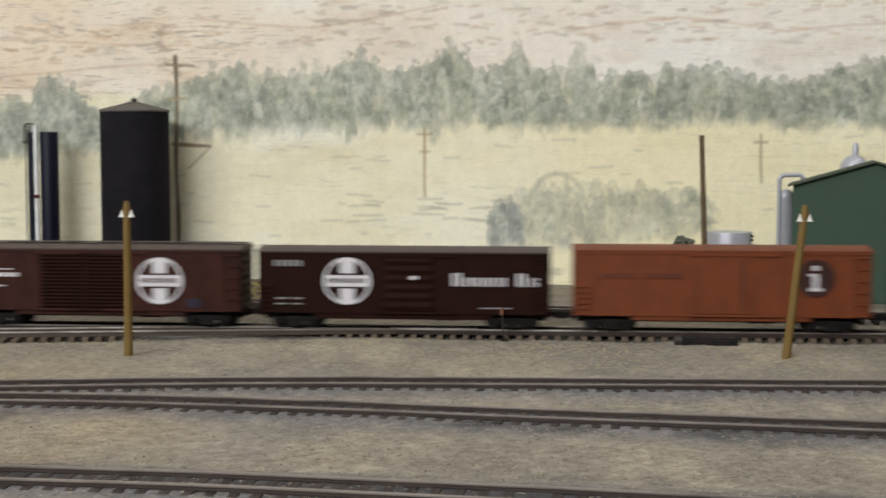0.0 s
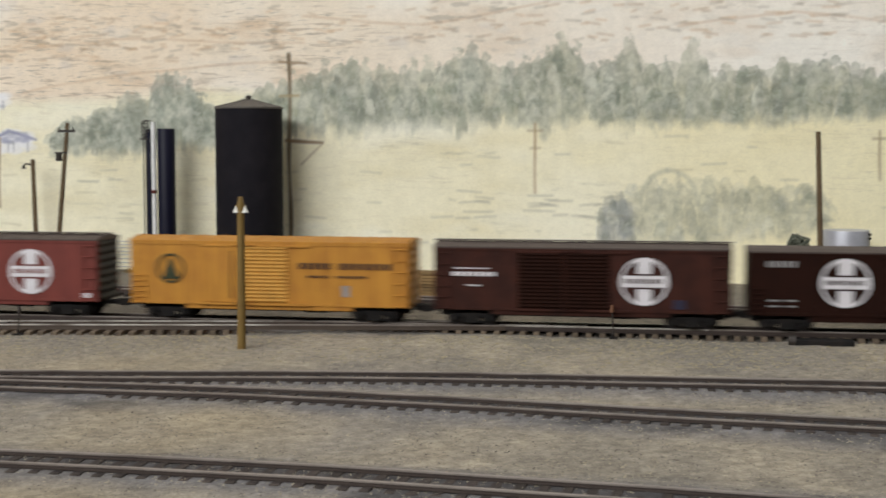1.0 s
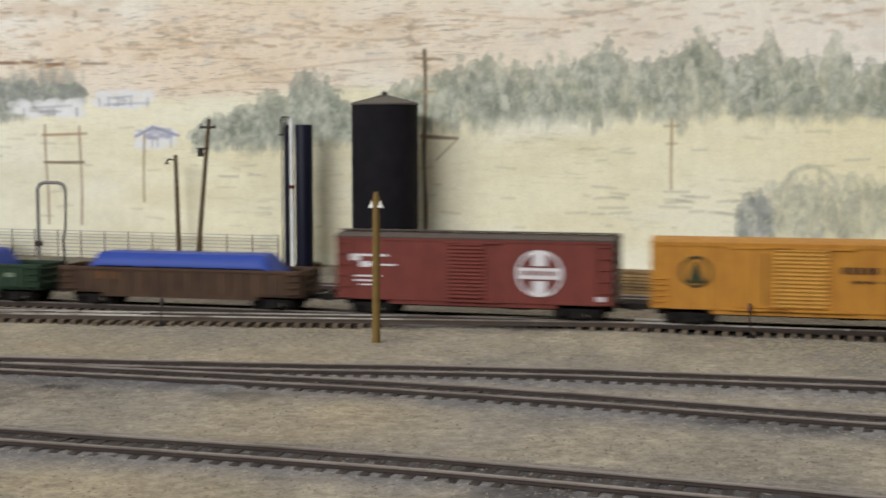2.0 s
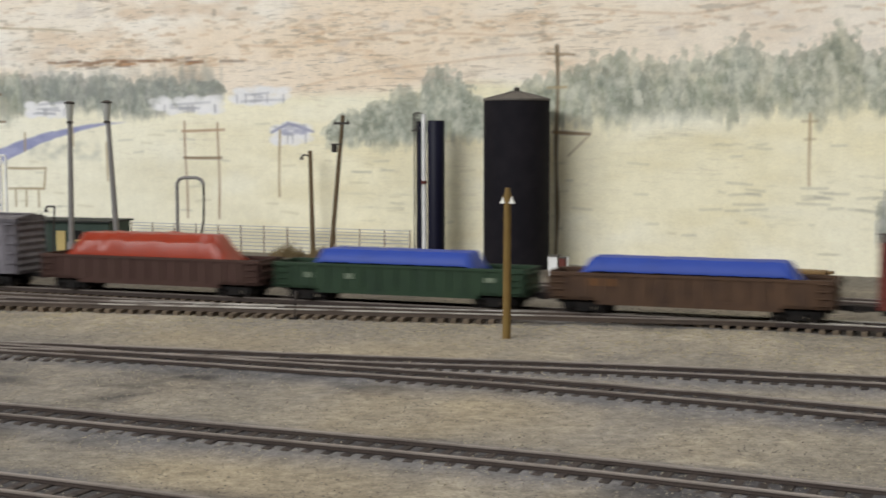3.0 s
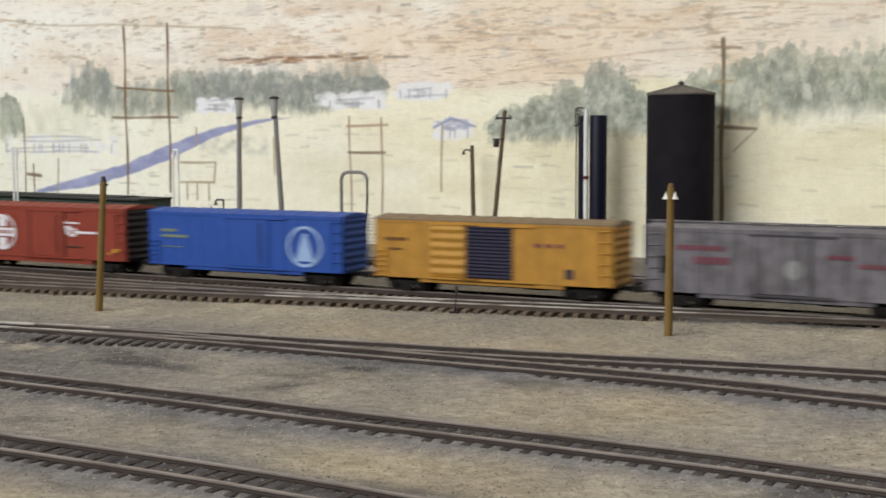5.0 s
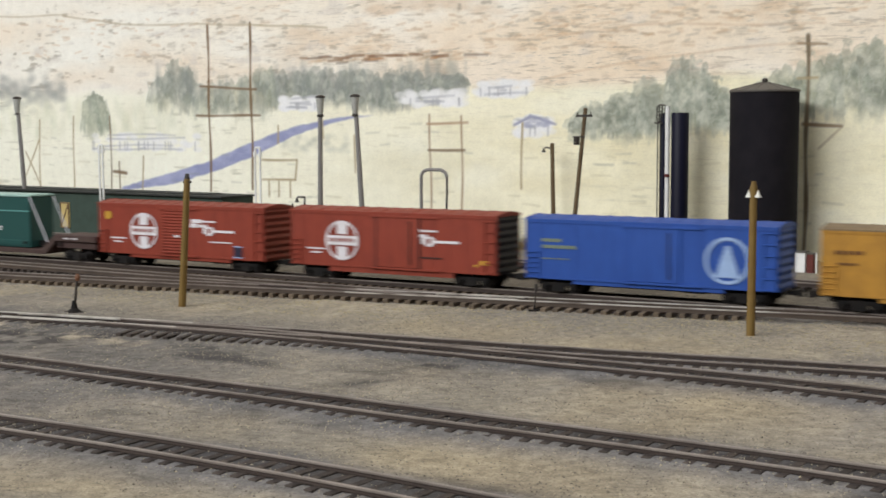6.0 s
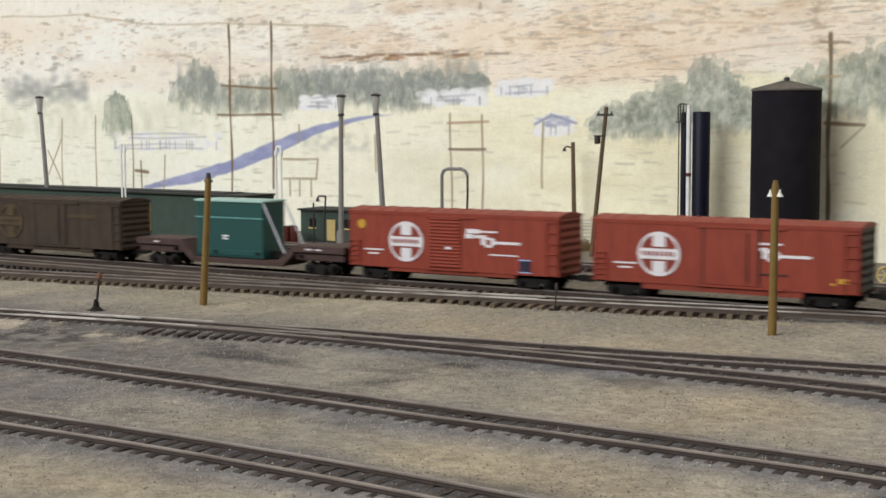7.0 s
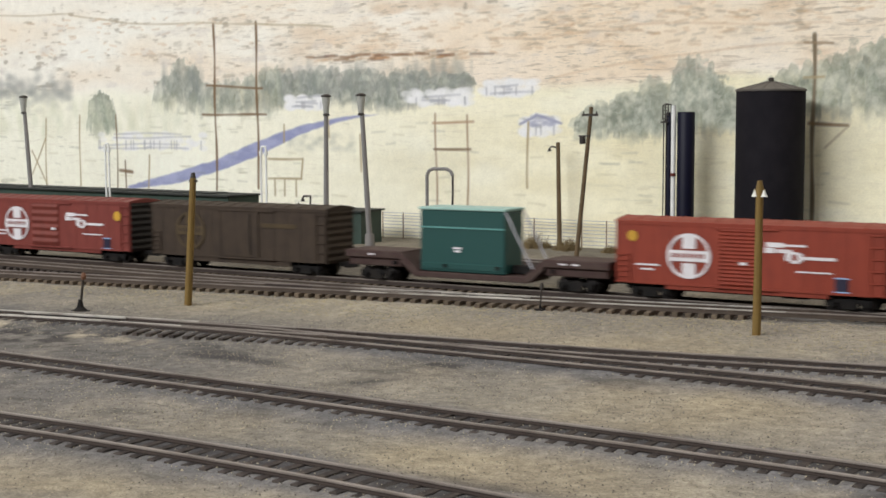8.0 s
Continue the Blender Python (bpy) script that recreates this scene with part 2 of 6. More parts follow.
YARD_A = line([(-0.9, 0.262), (-0.6, 0.295), (-0.35, 0.327), (-0.28, 0.335), (-0.21, 0.341), (-0.134, 0.3452), (-0.073, 0.3520), (-0.04, 0.3540), (0.075, 0.3530), (0.4, 0.350)], 41)
YARD_B = line([(-0.30, 0.3325), (-0.25, 0.3348), (-0.21, 0.333), (-0.15, 0.3297), (-0.087, 0.3265), (-0.0335, 0.3192), (0.02, 0.3095), (0.063, 0.3030), (0.2, 0.2785), (0.4, 0.242)], 41)
YARD_C = line([(-0.9, 0.300), (-0.6, 0.287), (-0.2875, 0.265), (-0.223, 0.2605), (-0.17, 0.257), (-0.14, 0.254), (-0.097, 0.2512), (-0.051, 0.2470), (-0.0265, 0.2432), (0.016, 0.2368), (0.1, 0.221), (0.4, 0.157)], 41)
YARD_D = line([(-0.9, 0.228), (-0.5, 0.216), (-0.22, 0.2065), (-0.178, 0.2052), (-0.135, 0.202), (-0.111, 0.199), (-0.05, 0.190), (0.1, 0.163), (0.4, 0.10)], 41)


def y_on(track, x):
    return float(np.interp(x, GX, track))


def heading(track, x):
    return math.atan2(y_on(track, x + 0.004) - y_on(track, x - 0.004), 0.008)


def board_y(x):
    return 0.634 - 0.12 * (x - 0.04)


# ---- the room that closes the place ----
def room():
    for name, b in (("floor", (-2.2, 2.0, -1.8, 1.6, -1.3, -1.24)), ("ceiling", (-2.2, 2.0, -1.8, 1.6, 1.20, 1.26)), ("wall_north", (-2.2, 2.0, 1.6, 1.66, -1.24, 1.2)),
                    ("wall_south", (-2.2, 2.0, -1.86, -1.8, -1.24, 1.2)), ("wall_west", (-2.26, -2.2, -1.8, 1.6, -1.24, 1.2)), ("wall_east", (2.0, 2.06, -1.8, 1.6, -1.24, 1.2))):
        bm = bmesh.new()
        box(bm, *b)
        mat = M["room_floor"] if name == "floor" else M["ceiling"] if name == "ceiling" else M["wall"]
        tagged(new(name, mesh_of(name, bm, mat)), "plain " + mat.name.replace("_", " ") + " closing the hobby room", name.split("_")[0], kind="structure")


# ---- the ground: one sheet of sand and ballast ----
def track_distance(x, y, track):
    return np.abs(y - np.interp(x, GX, track))


def ground_height(x, y):
    """Sand between the tracks; the yard's ties lie in ballast, those of the main line stand free."""
    d = np.minimum.reduce([track_distance(x, y, t) for t in (YARD_A, YARD_B, YARD_C, YARD_D)])
    near = np.clip(1 - (d - 0.007) / 0.010, 0, 1)
    yard = np.clip((0.385 - y) / 0.02, 0, 1)
    h = 0.0009 * yard + 0.0010 * near + 0.0012 * (fractal(x * 45, y * 45, 3) - 0.5) * (1 - near) + 0.0006 * (fractal(x * 260, y * 260, 9, 3) - 0.5)
    d1 = np.minimum.reduce([track_distance(x, y, t) for t in (MAIN, SIDING, MIDDLE, REAR)])
    h = h + 0.0002 * np.clip(1 - (d1 - 0.003) / 0.004, 0, 1)
    return h


def ground():
    xs = np.r_[np.linspace(-1.78, -1.05, 60)[:-1], np.linspace(-1.05, 0.5, 1000), np.linspace(0.5, 1.45, 70)[1:]]
    ys = np.r_[np.linspace(-0.12, 0.17, 40)[:-1], np.linspace(0.17, 0.47, 260)[:-1], np.linspace(0.47, 0.80, 140)]
    X, Y = np.meshgrid(xs, ys)
    Z = ground_height(X, Y)
    sand, pale, grey, dark = (np.array(srgb(*c)) for c in ((148, 140, 127), (184, 172, 152), (110, 109, 113), (70, 67, 68)))
    f = (0.6 * fractal(X * 34, Y * 14, 21) + 0.4 * fractal(X * 150, Y * 60, 22))[..., None]
    col = sand + (pale - sand) * np.clip((f - 0.45) * 3, 0, 1)
    g = np.clip((fractal(X * 22, Y * 13, 31) - 0.5) * 4, 0, 1)
    dy = np.minimum.reduce([track_distance(X, Y, t) for t in (YARD_A, YARD_B, YARD_C, YARD_D)])
    d_mid, d_sid = track_distance(X, Y, MIDDLE) + (X > -0.225), track_distance(X, Y, SIDING) + (X > -0.03)
    d_main = track_distance(X, Y, MAIN)
    dm = np.minimum.reduce([d_main, d_sid, d_mid, track_distance(X, Y, REAR)])
    wob = 0.006 * (fractal(X * 60, Y * 60, 41) - 0.5)
    bal = np.clip(1 - (dy + wob - 0.009) / 0.012, 0, 1) * 0.85
    bal = np.maximum(bal, np.clip(1 - (dm + wob - 0.0078) / 0.003, 0, 1) * 0.5)
    # dark brown-grey track bed, deepened for the shade under the passing cars
    shaded_bed = np.clip(1 - (np.minimum(d_main, d_mid) + 0.4 * wob - 0.0074) / 0.0022, 0, 1)
    left = np.clip((-0.13 - X) / 0.12, 0, 1) * np.clip((0.385 - Y) / 0.04, 0, 1)
    w = np.maximum(np.maximum(bal, g * 0.35), left * (0.66 + 0.34 * g))[..., None]
    col = col + (grey * (1 - 0.28 * left[..., None]) - col) * w
    st = np.clip((fractal(X * 30 + 5, Y * 70, 51) - 0.60) * 6, 0, 1) * np.clip(0.25 + left + bal, 0, 1)
    col = col + (dark - col) * st[..., None] * 0.8
    col = col + (np.array(srgb(74, 68, 62)) - col) * (shaded_bed * 0.8)[..., None]
    # shadow in the gaps between the siding ties, put into the ground colour
    tie_gap_shade = np.clip(1 - (track_distance(X, Y, SIDING) + 0.3 * wob - 0.0070) / 0.0015, 0, 1) * np.clip((-0.10 - X) / 0.02, 0, 1)
    col = col + (np.array(srgb(72, 62, 54)) - col) * (tie_gap_shade * 0.8)[..., None]
    # darker grey mottled ground behind the main line
    behind = np.clip((Y - np.interp(X, GX, MAIN) - 0.004) / 0.006, 0, 1) * (0.35 + 0.4 * fractal(X * 50, Y * 90, 44))
    col = col + (np.array(srgb(104, 98, 88)) - col) * behind[..., None]
    # warm yellow sand lying in patches between the yard tracks
    warm = np.clip((fractal(X * 20 + 3, Y * 10, 71) - 0.50) * 5, 0, 1) * np.clip(1 - bal, 0, 1) * np.clip(1 - left * 0.9, 0, 1) * np.clip((0.42 - Y) / 0.04, 0, 1)
    warm = np.maximum(warm, np.clip(np.exp(-(((X + 0.180) / 0.045) ** 2 + ((Y - 0.176) / 0.011) ** 2)) * 1.4 * np.clip(fractal(X * 60, Y * 60, 73) * 2 - 0.3, 0, 1), 0, 1))
    col = col + (np.array(srgb(178, 161, 130)) - col) * (warm * 0.45)[..., None]
    # dark brown ground between the yard rails, with the rails' shadow painted in
    inner = np.clip(1 - (dy - 0.0042) / 0.0012, 0, 1)
    col = col + (dark * 0.85 - col) * (inner * 0.75)[..., None]
    # a dark oil stain beside the yard ladder
    oil = np.exp(-(((X + 0.166) / 0.013) ** 2 + ((Y - 0.315) / 0.012) ** 2)) + 0.9 * np.exp(-(((X + 0.173 - 0.3 * (Y - 0.288)) / 0.005) ** 2 + ((Y - 0.288) / 0.011) ** 2))
    oil = oil * np.clip(fractal(X * 120, Y * 200, 61) * 1.8 - 0.3, 0, 1)
    col = col + (dark * 0.9 - col) * np.clip(oil, 0, 0.75)[..., None]
    # dark cinder patches and pale spills between the ladder tracks
    cin = np.clip(1.3 * np.exp(-(((X + 0.325) / 0.055) ** 2 + ((Y - 0.302 + 0.06 * (X + 0.325)) / 0.014) ** 2)), 0, 1) * np.clip((fractal(X * 190, Y * 150, 65, 5) - 0.50) * 10, 0, 1)
    col = col + (dark * 0.8 - col) * np.clip(cin, 0, 0.85)[..., None]
    spill = np.exp(-(((X + 0.310) / 0.050) ** 2 + ((Y - 0.314) / 0.010) ** 2)) * np.clip((fractal(X * 120, Y * 90, 66) - 0.50) * 8, 0, 1)
    col = col + (pale * 1.05 - col) * np.clip(spill, 0, 0.8)[..., None]
    grain = 0.88 + 0.24 * RNG.random(X.shape)
    col = np.clip(col * grain[..., None], 0, 1)
    grid_mesh("ground", X, Y, Z, col, paint_material("sand_and_ballast", "tint", 0.95, 1.0, 1500, 0.42),
              "tan sand and grey ballast ground under model tracks", "ground", xs, ys)


def grid_mesh(name, X, Y, Z, col, mat, label, category, us, vs, alpha=None, leaf=None):
    nv, nu = X.shape
    me = bpy.data.meshes.new(name)
    idx = np.arange(nu * nv).reshape(nv, nu)
    quads = np.stack([idx[:-1, :-1], idx[:-1, 1:], idx[1:, 1:], idx[1:, :-1]], -1).reshape(-1, 4)
    me.vertices.add(nu * nv)
    me.vertices.foreach_set("co", np.stack([X, Y, Z], -1).astype(np.float32).ravel())
    me.loops.add(quads.size)
    me.loops.foreach_set("vertex_index", quads.astype(np.int32).ravel())
    me.polygons.add(len(quads))
    me.polygons.foreach_set("loop_start", np.arange(0, quads.size, 4, dtype=np.int32))
    me.update(calc_edges=True)
    at = me.color_attributes.new("tint", "FLOAT_COLOR", "POINT")
    at.data.foreach_set("color", np.concatenate([col, np.ones(col.shape[:2] + (1,)) if alpha is None else alpha[..., None]], -1).astype(np.float32).ravel())
    if leaf is not None:
        lf = me.attributes.new("leaf", "FLOAT", "POINT")
        lf.data.foreach_set("value", leaf.astype(np.float32).ravel())
    me.materials.append(mat)
    me.shade_smooth()
    return tagged(new(name, me), label, category, kind="structure")


# ---- the painted backdrop board ----
def backdrop():
    step = 0.00058
    us = np.r_[np.linspace(-1.05, -0.815, 60)[:-1], np.arange(-0.815, 0.235, step), np.linspace(0.236, 0.5, 60)]
    vs = np.r_[np.linspace(-0.01, 0.004, 8)[:-1], np.arange(0.004, 0.150, step), np.linspace(0.152, 0.62, 30)]
    U, V = np.meshgrid(us, vs)
    C = lambda *c: np.array(srgb(*c))
    a = fractal(U * 30, V * 90, 5)[..., None]
    b = fractal(U * 110, V * 330, 6)[..., None]
    c = fractal(U * 12, V * 26, 8)[..., None]
    field = C(250, 243, 214) + (C(240, 231, 198) - C(250, 243, 214)) * np.clip((a - 0.4) * 3, 0, 1)
    field = field + (C(253, 250, 232) - field) * np.clip((c - 0.5) * 4, 0, 1)
    # field whitened to the left: the stronger light there is put into the paint
    field = field + (C(254, 252, 238) - field) * np.clip((-0.25 - U) / 0.3, 0, 1)[..., None] * 0.8
    field = field + (C(252, 241, 198) - field) * np.clip((U + 0.08) / 0.15, 0, 1)[..., None] * 0.55
    hill = C(253, 247, 236) + (C(246, 232, 212) - C(253, 247, 236)) * np.clip((c - 0.35) * 3, 0, 1)
    hill = hill + (C(206, 172, 134) - hill) * np.clip((a - 0.56) * 5, 0, 1) * 0.5
    # hill paled at the left for the same brighter light
    hill = hill + (C(250, 247, 238) - hill) * np.clip((-0.42 - U) / 0.16, 0, 1)[..., None] * 0.75
    hill = hill + (C(150, 138, 120) - hill) * np.clip((b - 0.63) * 7, 0, 1) * np.clip((a - 0.42) * 6, 0, 1) * 0.6
    tint = np.clip((fractal(U * 9 + 4, V * 30, 19) - 0.50) * 5, 0, 1)[..., None]
    hill = hill + (C(243, 216, 184) - hill) * tint * 0.35
    hill = hill + (C(214, 206, 200) - hill) * np.clip((fractal(U * 60 + 9, V * 150, 29) - 0.62) * 7, 0, 1)[..., None] * 0.4
    hill = hill + (C(253, 248, 238) - hill) * np.clip((U + 0.12) / 0.12, 0, 1)[..., None] * 0.6
    edge = np.interp(U, [-0.78, -0.55, -0.3, -0.2, -0.1, 0.2], [0.088, 0.084, 0.082, 0.086, 0.088, 0.09]) + 0.006 * (fractal(U * 25, V * 0, 17) - 0.5)
    w = np.clip((V - edge) / 0.006, 0, 1)[..., None]
    col = field + (hill - field) * w
    col = col + (C(176, 172, 150) - col) * (np.clip((fractal(U * 60, V * 420, 12) - 0.66) * 8, 0, 1) * np.clip((fractal(U * 9, V * 30, 13) - 0.45) * 5, 0, 1))[..., None] * 0.55 * (1 - w)

    streak = np.clip(0.30 + 0.9 * w[..., 0], 0, 1) * np.clip((fractal(U * 14, V * 34, 23) - 0.30) * 2.6, 0, 1)
    streak = np.where(w[..., 0] < 0.5, streak * 0.85, streak * np.clip(0.45 + (U + 0.55) / 0.3, 0.22, 1) * np.clip(1 - (U + 0.14) / 0.14, 0.4, 1))
    leaf = np.zeros_like(U)
    foliage = [0.0]

    def dab(x, z, rx, rz, color, alpha, soft=0.5):
        i0, i1 = np.searchsorted(us, (x - rx * 1.3, x + rx * 1.3))
        j0, j1 = np.searchsorted(vs, (z - rz * 1.3, z + rz * 1.3))
        if i1 <= i0 or j1 <= j0:
            return
        r = np.sqrt(((U[j0:j1, i0:i1] - x) / rx) ** 2 + ((V[j0:j1, i0:i1] - z) / rz) ** 2)
        k = np.clip((1.2 - r) / soft, 0, 1)[..., None] * alpha
        col[j0:j1, i0:i1] += (np.array(color) - col[j0:j1, i0:i1]) * k
        leaf[j0:j1, i0:i1] += (foliage[0] - leaf[j0:j1, i0:i1]) * k[..., 0]
        streak[j0:j1, i0:i1] *= 1 - 0.8 * k[..., 0]

    def stroke(x0, z0, x1, z1, width, color, alpha):
        n = int(max(abs(x1 - x0), abs(z1 - z0)) / 0.0006) + 2
        for i in range(n):
            t = i / (n - 1)
            ox, oz = 0.0004 * math.sin(i * 0.06 + x0 * 900), 0.0004 * math.sin(i * 0.05 + z0 * 900 + 1)
            up = abs(z1 - z0) > abs(x1 - x0)
            q = max(width * (1.0 + 0.12 * math.sin(i * 0.09 + x0 * 500)), 0.0009)
            dab(x0 + (x1 - x0) * t + (ox if up else 0), z0 + (z1 - z0) * t + (0 if up else oz), q, q, color, alpha * (0.85 + 0.15 * math.sin(i * 0.11)), 0.8)

    greens = [C(180, 182, 160), C(164, 170, 150), C(192, 192, 172), C(150, 158, 140), C(202, 200, 178), C(172, 176, 164)]
    darks = [C(128, 136, 122), C(114, 121, 111), C(138, 143, 131)]
    greys = [C(158, 162, 156), C(140, 146, 144), C(176, 178, 168), C(148, 156, 142)]
    pales = [C(230, 230, 214), C(220, 222, 208), C(238, 236, 220)]

    def wash(Uw, Vw, edge, lit, tones, alpha, leafy, foot, sl):
        """Lay one watercolour patch: mottled tone, dark broken rim, streaky foot. edge is above 0 inside."""
        q = RNG.uniform(0, 50)
        base = tones[RNG.integers(len(tones))] * RNG.uniform(0.86, 1.10)
        n1, n2 = fractal(Uw * 130 + q, Vw * 100, 3), fractal(Uw * 330 + q, Vw * 290, 4, 3)
        shade = np.clip((n1 - 0.47) * 3.6 + (n2 - 0.5) * 2.6 - 0.5 * lit, 0, 1)[..., None]
        light = np.clip((n1 * 0.5 + n2 * 0.5 - 0.50) * -5.0 + 0.35 * lit, 0, 1)[..., None]
        tone = base + (darks[RNG.integers(3)] - base) * shade * 0.95
        tone = tone + (pales[RNG.integers(3)] - tone) * light * 0.70
        rim = np.exp(-(((edge - 0.10) / 0.075) ** 2)) * np.clip((fractal(Uw * 90 + q, Vw * 90, 8) - 0.45) * 5, 0, 1)
        tone = tone + (darks[1] * 0.92 - tone) * rim[..., None] * 0.55
        k = np.clip(edge / 0.08, 0, 1) * foot * alpha
        col[sl] += (tone - col[sl]) * k[..., None]
        leaf[sl] += (leafy - leaf[sl]) * k
        streak[sl] *= 1 - 0.85 * k

    def crown(x, zt, w, zb, tones, n=64, alpha=0.5, leafy=0.6):
        """One tree: a ragged rounded crown, lighter on its upper left, with a streaky foot."""
        i0, i1 = np.searchsorted(us, (x - w * 1.3, x + w * 1.3))
        j0, j1 = np.searchsorted(vs, (zb - 0.007, zt + 0.004))
        if i1 - i0 < 2 or j1 - j0 < 2:
            return
        sl = (slice(j0, j1), slice(i0, i1))
        Uw, Vw = U[sl], V[sl]
        q = RNG.uniform(0, 50)
        u, v = (Uw - x) / w, (Vw - zb) / (zt - zb)
        prof = np.clip(1 - np.abs(u) ** RNG.uniform(1.7, 2.6), 0, 1) ** RNG.uniform(0.5, 0.8)
        edge = np.where(np.abs(u) < 1.25, prof - v, -1) + 0.50 * (fractal(Uw * 190 + q, Vw * 190, 6) - 0.5) + 0.20 * (fractal(Uw * 600 + q, Vw * 400, 7, 3) - 0.5) - 0.8 * np.clip(np.abs(u) - 0.80, 0, 1) - 0.8 * np.clip(v - 1.02, 0, 1)
        drip = fractal(Uw * 210 + q, Vw * 90, 9, 3)
        foot = np.clip((v + 0.06 + 0.7 * (drip - 0.5)) / 0.25, 0, 1)
        wash(Uw, Vw, edge, np.clip(0.55 * (v - 0.45) - 0.5 * u, -1, 1), tones, alpha, leafy, foot, sl)

    def mass(top, bottom, tones, alpha, leafy):
        """The ground wash of a grove between two outlines."""
        tx, tz = np.array(top).T / 1000
        bx, bz = np.array(bottom).T / 1000
        i0, i1 = np.searchsorted(us, (tx[0] - 0.004, tx[-1] + 0.004))
        j0, j1 = np.searchsorted(vs, (bz.min() - 0.006, tz.max() + 0.006))
        sl = (slice(j0, j1), slice(i0, i1))
        Uw, Vw = U[sl], V[sl]
        hi, lo = np.interp(Uw, tx, tz), np.interp(Uw, bx, bz)
        hi = lo + 0.84 * (hi - lo)
        edge = (hi - Vw) / 0.012 + 0.9 * (fractal(Uw * 140, Vw * 140, 61) - 0.5) - 4 * np.clip((tx[0] - Uw) / 0.004, 0, 1) - 4 * np.clip((Uw - tx[-1]) / 0.004, 0, 1)
        foot = np.clip((Vw - lo) / 0.006 + 0.4 + 1.6 * (fractal(Uw * 170, Vw * 90, 62, 3) - 0.5), 0, 1)
        wash(Uw, Vw, edge, 0.4 * (fractal(Uw * 40, Vw * 40, 63) - 0.5), tones, alpha, leafy, foot, sl)

    def grove(top, bottom, tones, gap=9.0, wide=(4.5, 8.5), n=64, alpha=0.5, leafy=0.6):
        mass(top, bottom, tones, min(0.8, alpha * 0.8), leafy)
        tx, tz = np.array(top).T / 1000
        bx, bz = np.array(bottom).T / 1000
        for layer in (0, 1):
            x = tx[0] + RNG.uniform(0, gap) / 1000
            while x < tx[-1]:
                hi, lo = np.interp(x, tx, tz), np.interp(x, bx, bz)
                h = (hi - lo) * (RNG.uniform(0.88, 1.02) if layer == 0 else RNG.uniform(0.5, 0.85))
                crown(x, lo + h, RNG.uniform(*wide) / 1000, lo + (0.003 if layer == 0 else -0.001) + RNG.uniform(-0.002, 0.002), tones, n, alpha * (0.9 if layer == 0 else 0.7), leafy)
                x += gap * RNG.uniform(0.6, 1.25) / 1000
        # smaller boughs standing out of the mass
        for k in range(int((tx[-1] - tx[0]) * 1000 / gap * 3.0)):
            x = RNG.uniform(tx[0], tx[-1])
            hi, lo = np.interp(x, tx, tz), np.interp(x, bx, bz)
            zt = lo + (hi - lo) * RNG.uniform(0.25, 0.98)
            crown(x, zt, RNG.uniform(0.25, 0.5) * wide[1] / 1000, zt - (hi - lo) * RNG.uniform(0.2, 0.4), tones + darks[:1] + pales[:1], n, alpha * 0.9, leafy)

    # the long sage grove, its outlying hill and the groves of the river side
    grove([(-176, 84), (-164, 92), (-142, 100), (-127, 105), (-113, 108), (-94, 104), (-86, 105), (-72, 106), (-60, 111), (-53, 111), (-42, 103), (-31, 106), (-17, 113), (-9, 114), (1, 104), (19, 112), (30, 103), (44, 110), (58, 100), (89, 105), (108, 106), (117, 101), (129, 100), (142, 96), (161, 103), (176, 108), (300, 105)],
          [(-176, 70), (-131, 72), (-78, 73), (14, 74), (66, 74), (117, 75), (167, 74), (300, 75)], greens, 7.5, (4.5, 8.5), 64, 0.62)
    for x, z in ((-56, 114), (-13, 118), (18, 116), (47, 114)):
        crown(x / 1000, z / 1000 - 0.002, 0.0078, 0.088, greens[1:] + darks[:1], 90, 0.55)
    mound = [C(168, 174, 160), C(156, 164, 152), C(178, 180, 164)]
    grove([(-276, 70), (-261, 78), (-241, 84), (-225, 89), (-215, 98), (-208, 100), (-198, 96), (-192, 88), (-183, 83), (-172, 80)], [(-276, 60), (-241, 60), (-209, 61), (-172, 66)], mound, 6.0, (4, 8), 70, 0.62)
    crown(-0.2085, 0.1005, 0.0150, 0.066, mound[:2], 70, 0.55)
    for x, zt, w, zb in ((-0.262, 0.079, 0.0120, 0.061), (-0.246, 0.084, 0.0125, 0.061), (-0.231, 0.089, 0.0120, 0.062), (-0.192, 0.089, 0.0100, 0.066)):
        crown(x, zt, w, zb, mound, 70, 0.6)
    crown(-0.268, 0.076, 0.007, 0.060, greens, 90, 0.5)
    grove([(-500, 100), (-465, 101), (-430, 101), (-388, 99), (-340, 95)], [(-500, 82), (-474, 82), (-430, 79), (-395, 75), (-340, 86)], greys[:2] + [C(124, 132, 130), C(150, 150, 150)], 6.5, (5, 10), 80, 0.6, 0.25)
    for x, zt, w, zb in ((-0.585, 0.098, 0.0110, 0.078), (-0.567, 0.108, 0.0150, 0.076), (-0.556, 0.106, 0.0110, 0.076), (-0.576, 0.102, 0.0120, 0.076), (-0.546, 0.097, 0.0090, 0.076)):
        crown(x, zt, w, zb, greys, 170, 0.7, 0.3)
    crown(-0.645, 0.089, 0.0165, 0.060, [C(134, 146, 130), C(144, 154, 138)], 170, 0.8, 0.45)
    crown(-0.641, 0.087, 0.0130, 0.062, [C(130, 142, 126)], 170, 0.5, 0.45)
    grove([(-545, 92), (-520, 97), (-500, 100), (-483, 104)], [(-545, 72), (-483, 75)], [C(186, 186, 164), C(168, 174, 154), C(202, 194, 168)], 9.0, (5, 9), 60, 0.5, 0.25)
